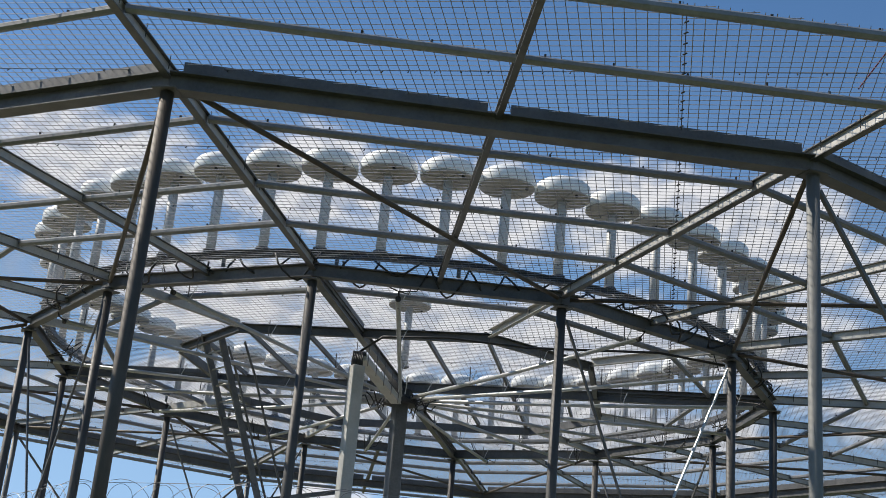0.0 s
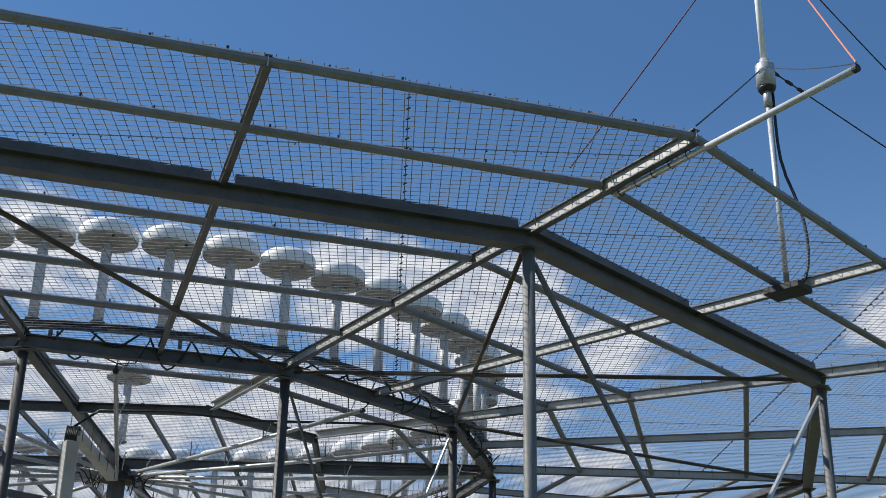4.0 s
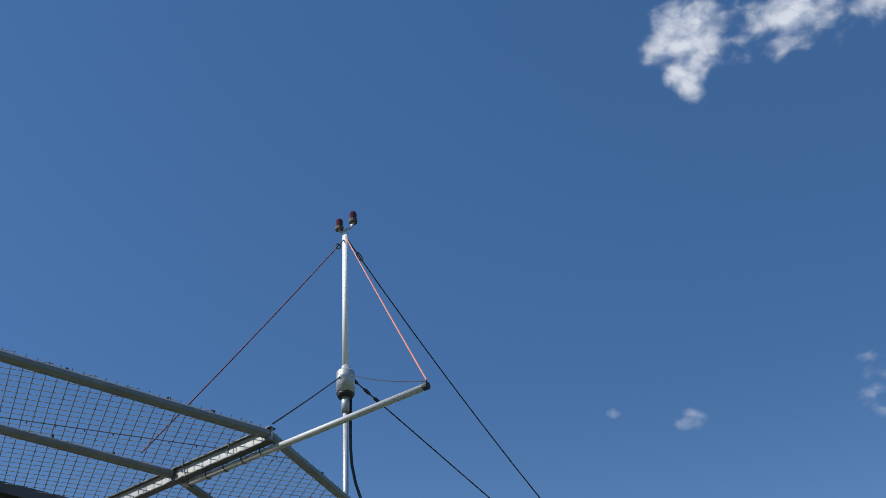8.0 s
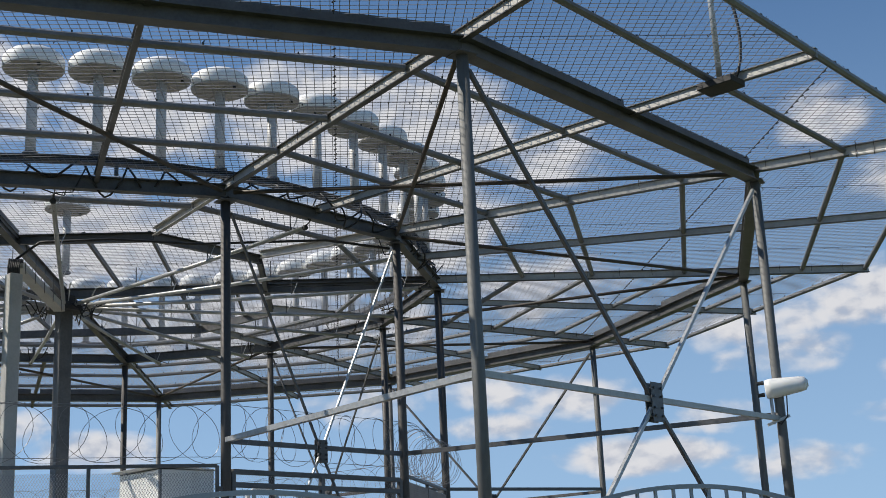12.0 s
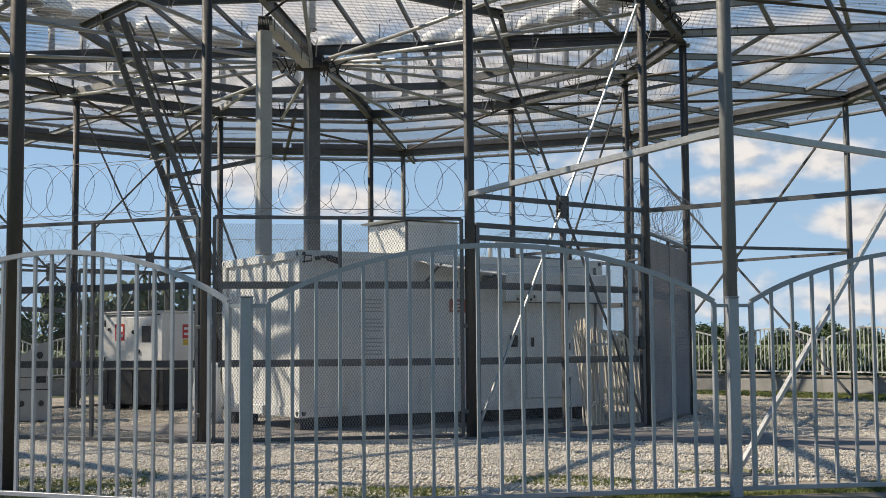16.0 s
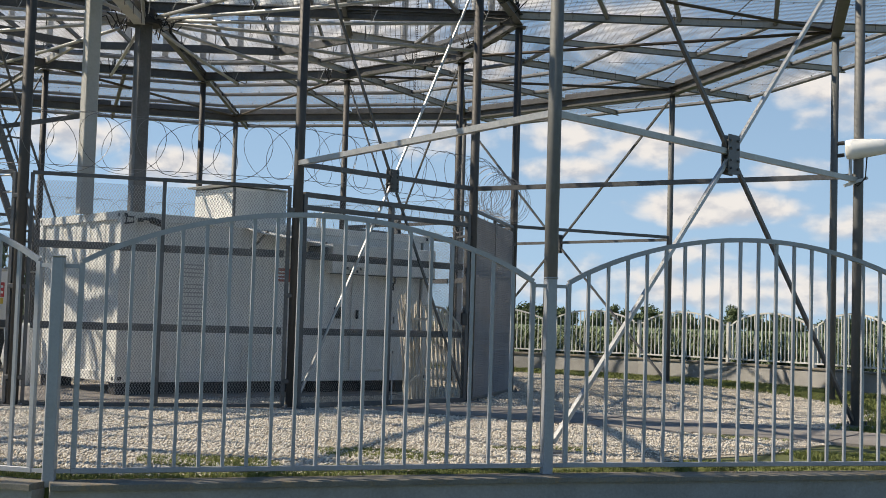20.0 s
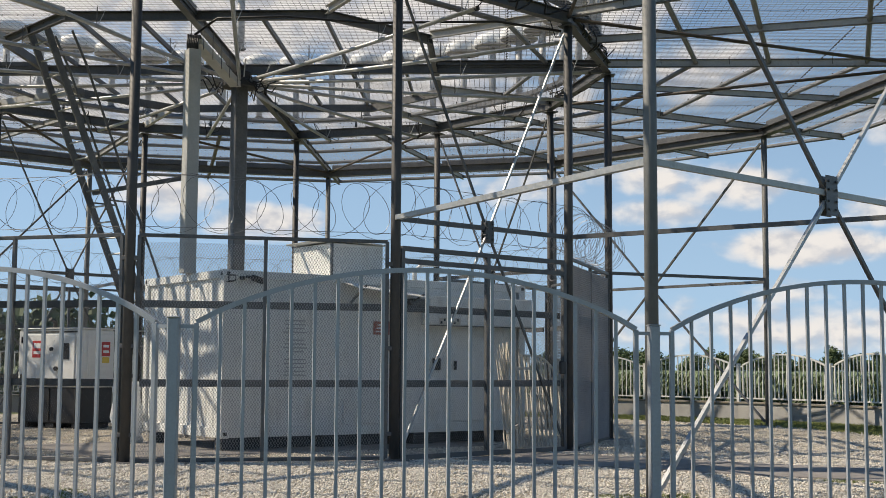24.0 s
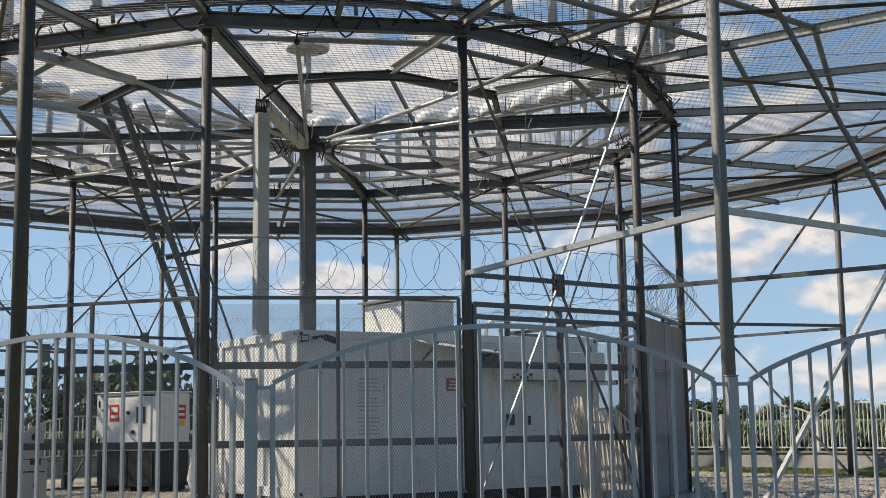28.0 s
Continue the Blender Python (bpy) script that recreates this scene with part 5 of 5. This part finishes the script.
part("cable", Build().tube([mv(z) + Vector((0.05 + 0.72 * (x - 0.05), -x / 4, 0)) for z, x in slack], 0.02, 8), CABLE, mast, "slack black feeder cable", smooth=True)
outer = []
for k in (0, 1):
    pp = thing("outrigger_pipe", "galvanised pipe clamped under a rafter beyond the platform edge", "pipe", "outrigger pipes")
    t = Vector((-math.sin(PHASE + k * math.pi / 6), math.cos(PHASE + k * math.pi / 6), 0)) * (0.075 if k == 0 else -0.07)
    p, q = spot(14.55, k, 7.1) + t, spot(17.68, k, 7.05) + t
    part("tube", Build().tube([p, q], 0.032 if k == 0 else 0.028, 12), POLE_PIPE_GREY, pp, smooth=True)
    part("end_ring", Build().tube([q - (q - p).normalized() * 0.03, q + (q - p).normalized() * 0.015], 0.036 if k == 0 else 0.031, 12), DARK, pp)
    for rr in (14.65, 14.9, 15.15, 15.4, 15.65):
        o = spot(rr, k, 7.1) + t
        ring_pts = [o + Vector((0, 0, 0.046 * math.cos(g * 0.7))) + t.normalized() * 0.046 * math.sin(g * 0.7) for g in range(10)]
        part("tie_wire", Build().tube(ring_pts + [o + Vector((0, 0, 0.19))], 0.006, 5), DARK, pp)
    outer.append(q)


def guy(p, q, mat, r, label, sag=0.02, head="", tail=""):
    g = thing("guy_wire", label, "guy wire", "guys of the mast")
    p, q = Vector(p), Vector(q)
    at = lambda f: p.lerp(q, f) - Vector((0, 0, sag * 4 * f * (1 - f)))
    part("rope", Build().tube([at(s / 10) for s in range(11)], r, 6), mat, g)
    length = (q - p).length
    near = lambda m: at(m / length)
    d = (near(0.3) - p).normalized()
    e = d.cross(Vector((0, 1, 0))).normalized()
    if head == "shackle":
        ring_pts = [near(0.33) + d * 0.075 * math.cos(a * 0.7854) + e * 0.04 * math.sin(a * 0.7854) for a in range(9)]
        part("shackle", Build().tube(ring_pts, 0.011, 6), STEEL, g)
    elif head == "insulators":
        for m in (0.1, 0.32, 0.5):
            part("insulator", Build().tube([near(m), near(m + 0.03), near(m + 0.1), near(m + 0.14)], [0.008, 0.024, 0.024, 0.008], 8), DARK, g)
    elif head == "tensioner":
        part("tensioner", Build().tube([near(0.24), near(0.27), near(0.5), near(0.53)], [0.014, 0.036, 0.036, 0.014], 8), RADOME, g, "white rope tensioner")
    if tail:
        part("clamp", Build().tube([near(length - 0.26), near(length - 0.24), near(length - 0.06), near(length - 0.04)], [0.008, 0.018, 0.018, 0.008], 8), DARK, g)
    return g


guy(mv(12.48), outer[0] + Vector((0, 0, 0.06)), ROPE_ORANGE, 0.008, "orange nylon rope from the mast top to a pipe end", 0.01)
guy(mv(12.48), outer[1] + Vector((0, 0, 0.06)), CABLE, 0.009, "black stay rope from the mast top to a pipe end", 0.26, "shackle", "clamp")
guy(mv(10.2), outer[1] + Vector((0, 0, 0.05)), CABLE, 0.009, "black stay rope from the tuning can to a pipe end", 0.0, "insulators", "clamp")
guy(mv(10.2), outer[0] + Vector((0, 0, 0.05)), CABLE, 0.006, "thin grey stay from the tuning can to a pipe end", 0.05)
guy(mv(10.2), spot(15.85, 0, 7.3), CABLE, 0.009, "black stay rope with a white tensioner", 0.01, "tensioner")
guy(mv(12.44), spot(14.5, -0.06, 7.28), ROPE_RED, 0.008, "dark red rope from the mast top to the platform", 0.03, "shackle")

# ---------------------------------------------------------------- link antenna on an outer post
link_ant = thing("panel_antenna", "white tapered link antenna on a bracket of an outer post", "antenna")
lp = spot(R_OUT, 1, 0)
aim = Vector((0.88, -0.45, 0.09)).normalized()
base = lp + Vector((0.05, -0.14, 3.88))
shell = [(-0.29, 0.07), (-0.28, 0.13), (-0.2, 0.142), (0.0, 0.128), (0.2, 0.108), (0.27, 0.095), (0.295, 0.06)]
part("shell", Build().tube([base + aim * s for s, _ in shell], [r for _, r in shell], 18), RADOME, link_ant, "white tapered shell", True)
part("end_cap", Build().tube([base + aim * 0.29, base + aim * 0.307], 0.055, 12), WHITE_PAINT, link_ant)
part("bracket", Build().tube([base + aim * -0.22 + Vector((0, 0, -0.5)), base + aim * -0.22 + Vector((0, 0, -0.1))], 0.025, 8), BRIGHT_STEEL, link_ant)
part("bracket_arm", Build().prism(rect(0.07, 0.04), base + aim * -0.3 + Vector((0, 0, -0.5)), lp + Vector((0.08, -0.1, 3.47))), BRIGHT_STEEL, link_ant)
for dz in (-0.07, 0.1):
    part("clamp", Build().tube([base + aim * -0.4 + Vector((0, 0, dz)), base + aim * -0.3 + Vector((0, 0, dz))], 0.028, 8), DARK, link_ant)
part("cable", Build().tube([base + aim * -0.2 + Vector((0, 0, -0.45)), base + aim * -0.12 + Vector((0, 0, -0.52)), base + aim * -0.02 + Vector((0, 0, -0.42)), base + aim * 0.0 + Vector((0, 0, -0.1))], 0.01, 6), CABLE, link_ant, smooth=True)

# ---------------------------------------------------------------- white notice board on the far fence
sign = thing("field_sign", "small white board on a stake at the edge of the field", "sign", at=pose(20.6, 39.8, 0.0, 0, 0, -30))
part("board", Build().box(-0.17, 0.17, -0.015, 0.015, 0.78, 1.1, 0.01), CONCRETE, sign)
part("stake", Build().box(-0.03, 0.03, 0.015, 0.06, -0.1, 1.2), BARK, sign)


# ---------------------------------------------------------------- loose stones, grass, field and trees
def scatter(name, count, make_place, variants, mat, label, category, seed, kind="stuff", smooth=False):
    """One mesh of many small pieces: variants are (verts, faces) arrays, placed by make_place(rng) -> (x, y, z, size, turn)."""
    rng = np.random.default_rng(seed)
    all_v, all_f, total = [], [], 0
    for v, f in variants:
        v = np.array(v, float)
        f = np.array(f, int)
        x, y, z, size, turn = make_place(rng, count // len(variants))
        c, s = np.cos(turn), np.sin(turn)
        pts = np.empty((len(x), len(v), 3))
        pts[:, :, 0] = x[:, None] + size[:, None] * (c[:, None] * v[:, 0] - s[:, None] * v[:, 1])
        pts[:, :, 1] = y[:, None] + size[:, None] * (s[:, None] * v[:, 0] + c[:, None] * v[:, 1])
        pts[:, :, 2] = z[:, None] + size[:, None] * v[:, 2]
        all_v.append(pts.reshape(-1, 3))
        all_f.append((f[None] + (np.arange(len(x)) * len(v))[:, None, None]).reshape(-1, f.shape[1]) + total)
        total += len(x) * len(v)
    v, f = np.concatenate(all_v), np.concatenate(all_f)
    me = bpy.data.meshes.new(name)
    me.vertices.add(len(v))
    me.vertices.foreach_set("co", v.ravel())
    me.loops.add(f.size)
    me.loops.foreach_set("vertex_index", f.ravel())
    me.polygons.add(len(f))
    me.polygons.foreach_set("loop_start", np.arange(len(f)) * f.shape[1])
    me.update(calc_edges=True)
    me.materials.append(mat)
    return tagged(put(name, me), label, category, "", kind)


def stone(seed):
    rng = random.Random(seed)
    ring = [(math.cos(a) * rng.uniform(0.75, 1.1), math.sin(a) * rng.uniform(0.6, 0.95), rng.uniform(-0.1, 0.25)) for a in (k * math.pi * 2 / 6 for k in range(6))]
    v = [(0.1, 0, 0.75)] + ring + [(0, 0, -0.4)]
    f = [(0, 1 + k, 1 + (k + 1) % 6) for k in range(6)] + [(7, 1 + (k + 1) % 6, 1 + k) for k in range(6)]
    return v, f


def on_gravel(rng, count):
    xs, ys = [], []
    need = count
    while need > 0:
        x, y = rng.uniform(-7.5, 13.5, need * 2), rng.uniform(10.5, 34, need * 2)
        keep = np.hypot(x - CX, y - CY) < gravel_edge(np.arctan2(y - CY, x - CX)) + 0.15 * np.sin(x * 2.7) * np.sin(y * 3.3)
        keep &= rng.random(len(x)) < np.clip(1.7 - (y - 11) / 9, 0.12, 1)
        px, py = x - path_from.x, y - path_from.y
        f, s = px * along.x + py * along.y, px * across.x + py * across.y
        keep &= ~((np.abs(s) < path_half + 0.03) & (f > -0.2) & (rng.random(len(x)) > 0.03))
        keep &= ~((np.sin(x * 2.1 + 0.5) * np.sin(y * 1.7 + x * 0.6) > 0.55) & (y < 13.6) & (rng.random(len(x)) > 0.35))
        c, n_ = math.cos(radians(29)), math.sin(radians(29))
        u, w = (x + 0.97) * c + (y - 20.05) * n_, -(x + 0.97) * n_ + (y - 20.05) * c
        keep &= ~((u > -0.1) & (u < 6.2) & (w > 0.1) & (w < 2.5))
        xs.append(x[keep][:need]); ys.append(y[keep][:need])
        need -= len(xs[-1])
    x, y = np.concatenate(xs), np.concatenate(ys)
    size = rng.uniform(0.009, 0.022, count)
    return x, y, 0.014 + size * 0.3, size, rng.uniform(0, 6.28, count)


scatter("pebbles", 140000, on_gravel, [stone(s) for s in range(7)], PEBBLE, "loose white and cream crushed stones", "gravel", 5)


def tuft(seed):
    """Seven bent grass blades."""
    rng = random.Random(seed)
    v, f = [], []
    for k in range(7):
        a, r = rng.uniform(0, 6.28), rng.uniform(0.05, 0.4)
        h, w = rng.uniform(0.6, 1.25), rng.uniform(0.05, 0.08)
        bx, by = r * math.cos(a), r * math.sin(a)
        lx, ly = rng.uniform(-0.5, 0.5), rng.uniform(-0.5, 0.5)
        n = len(v)
        v += [(bx - w, by, 0), (bx + w, by, 0), (bx + lx * 0.4 + w * 0.7, by + ly * 0.4, h * 0.65), (bx + lx, by + ly, h), (bx + lx * 0.4 - w * 0.7, by + ly * 0.4, h * 0.65)]
        f += [(n, n + 1, n + 2), (n, n + 2, n + 4), (n + 4, n + 2, n + 3)]
    return v, f


def on_grass(rng, count):
    xs, ys = [], []
    need = count
    while need > 0:
        x, y = rng.uniform(-7, 14, need * 2), rng.uniform(10.2, 15.5, need * 2)
        front = np.interp(x, [p[0] for p in FRONT[:8]], [p[1] for p in FRONT[:8]])
        strip = (y > front + 0.02) & (y < front + 0.45 + 0.2 * np.sin(x * 1.3) + 0.1 * np.sin(x * 5.1))
        clump = np.sin(x * 1.9 + 0.9) * np.sin(y * 2.3 + x * 0.7)
        patch = (clump > 0.38) & (y > front + 0.1) & (y < front + 2.2) & (rng.random(len(x)) < 0.4)
        patch |= (x < -2.0) & (clump > -0.2) & (y > front + 0.1) & (y < front + 3.2) & (rng.random(len(x)) < 0.22)
        patch |= (x > 6.4) & (clump > 0.0) & (rng.random(len(x)) < 0.4)
        px, py = x - path_from.x, y - path_from.y
        s = px * across.x + py * across.y
        keep = (strip | patch) & (np.abs(s) > path_half + 0.05)
        xs.append(x[keep][:need]); ys.append(y[keep][:need])
        need -= len(xs[-1])
    x, y = np.concatenate(xs), np.concatenate(ys)
    return x, y, np.zeros(count), rng.uniform(0.02, 0.05, count), rng.uniform(0, 6.28, count)


scatter("front_grass", 54000, on_grass, [tuft(s) for s in range(6)], GRASS, "short uneven green grass along the wall", "grass", 6)


def on_back_grass(rng, count):
    a = rng.uniform(-0.75, 1.5, count * 2)
    r = np.sqrt(rng.uniform(12.9 ** 2, 15.35 ** 2, count * 2))
    x, y = CX + r * np.cos(a), CY + r * np.sin(a)
    ok = (r > 13.3 + 0.3 * np.sin(a * 9)) | (rng.random(count * 2) < 0.25)
    x, y = x[ok][:count], y[ok][:count]
    return x, y, np.zeros(len(x)), rng.uniform(0.035, 0.085, len(x)), rng.uniform(0, 6.28, len(x))


scatter("back_grass", 30000, on_back_grass, [tuft(s) for s in range(10, 15)], GRASS, "grass between the gravel and the far wall", "grass", 7)


def maize(seed):
    rng = random.Random(seed)
    v, f = [], []
    v += [(-0.015, 0, 0), (0.015, 0, 0), (0.01, 0, 0.95), (-0.01, 0, 0.95)]
    f += [(0, 1, 2), (0, 2, 3)]
    for k in range(9):
        a, z = rng.uniform(0, 6.28), 0.12 + 0.09 * k
        c, s = math.cos(a), math.sin(a)
        ln, w = rng.uniform(0.15, 0.26), rng.uniform(0.013, 0.021)
        n = len(v)
        v += [(-s * w, c * w, z), (s * w, -c * w, z), (c * ln * 0.5 + s * w, s * ln * 0.5 - c * w, z + 0.16), (c * ln * 0.5 - s * w, s * ln * 0.5 + c * w, z + 0.16), (c * ln, s * ln, z + rng.uniform(-0.02, 0.14))]
        f += [(n, n + 1, n + 2), (n, n + 2, n + 3), (n + 3, n + 2, n + 4)]
    return v, f


def in_field(rng, count):
    depth = rng.random(count) ** 2.2
    bear = rng.uniform(radians(-24), radians(36), count)
    dist = 52 + depth * 130
    x, y = dist * np.sin(bear), dist * np.cos(bear)
    dist2 = np.where(bear > radians(8), 41 + depth * 120, dist)
    x, y = dist2 * np.sin(bear), dist2 * np.cos(bear)
    row = 0.75
    x = np.round((x * 0.94 + y * 0.34) / row) * row
    yy = dist2 * np.cos(bear)
    x = (x - yy * 0.34) / 0.94
    return x + rng.uniform(-0.06, 0.06, count), yy, np.full(count, -0.1), rng.uniform(1.26, 1.42, count), rng.uniform(0, 6.28, count)


scatter("maize_field", 30000, in_field, [maize(s) for s in range(5)], CORN, "dense green maize field beyond the fence", "maize", 8)


def crown(seed, width, height, leaves):
    """Clumps of small leaf blades within an uneven outline."""
    rng = random.Random(seed)
    lobes = []
    for k in range(13):
        a, r = rng.uniform(0, 6.28), rng.uniform(0, 0.36) * width
        z = rng.uniform(0.28, 0.86) * height
        lobes.append((r * math.cos(a), r * math.sin(a), z, rng.uniform(0.12, 0.24) * width))
    v, f = [], []
    for k in range(leaves):
        lx, ly, lz, lr = lobes[k % 13]
        d = Vector((rng.gauss(0, 1), rng.gauss(0, 1), rng.gauss(0, 0.8))).normalized() * lr * rng.uniform(0.55, 1.12)
        o = Vector((lx, ly, lz)) + d
        e = Vector((rng.uniform(-1, 1), rng.uniform(-1, 1), rng.uniform(-1, 1))).normalized()
        g = e.cross(d if d.length > 0.01 else Vector((0, 0, 1))).normalized()
        s = width * rng.uniform(0.03, 0.052)
        n = len(v)
        v += [tuple(o - e * s), tuple(o + g * s * 0.7), tuple(o + e * s), tuple(o - g * s * 0.7)]
        f.append((n, n + 1, n + 2, n + 3))
    return v, f


def tree(seed, width, height, leaves=1700):
    t = thing("tree", "leafy broad tree beyond the field", "tree", "trees on the horizon")
    v, f = crown(seed, width, height, leaves)
    put("crown", mesh_of("crown", v, f, LEAF), t)
    trunk = Build().tube([(0, 0, -0.2), (0.02 * width, 0, height * 0.3), (0, 0.03 * width, height * 0.62)], [width * 0.035, width * 0.025, width * 0.01], 8)
    rng = random.Random(seed)
    for k in range(5):
        a = k * 1.26 + rng.random()
        trunk.tube([(0, 0, height * (0.25 + 0.06 * k)), (width * 0.22 * math.cos(a), width * 0.22 * math.sin(a), height * (0.45 + 0.06 * k))], [width * 0.014, width * 0.005], 6)
    part("trunk", trunk, BARK, t)
    return t


kinds = [tree(31, 9, 7.5), tree(32, 11, 8.0), tree(33, 8, 9.5), tree(34, 12, 7.0)]
rng = random.Random(21)
places = []
for k in range(150):
    bear = radians(-26 + 66 * k / 149 + rng.uniform(-0.5, 0.5))
    dist = rng.uniform(260, 340)
    places.append((dist * math.sin(bear), dist * math.cos(bear), rng.uniform(0.48, 0.72)))
places += [(28.3, 97, 0.34), (26.2, 99, 0.3), (34.8, 100, 0.26), (88, 150, 0.36)]
for k, (x, y, s) in enumerate(places):
    m = pose(x, y, -0.1, 0, 0, rng.uniform(0, 360))
    if k < 4:
        kinds[k].matrix_basis = m @ Matrix.Diagonal((s, s, s, 1))
    else:
        copy_thing(kinds[k % 4], m).scale = (s, s, s)
# taller bushes and pines close behind the fence at the back
for k, (x, y, s, z) in enumerate(((-13.6, 62, 0.5, 1.0), (-10.6, 64, 0.6, 1.0), (-8.2, 68, 0.45, 1.1), (-17, 60, 0.55, 1.0), (-21, 64, 0.66, 1.0), (-25, 68, 0.7, 1.0))):
    t = copy_thing(kinds[(k + 2) % 4], pose(x, y, -0.1, 0, 0, 70 * k))
    t.scale = (s * 0.8, s * 0.8, s * z)
    tagged(t, "dark leafy tree just behind the far fence", "tree", "trees behind the fence")
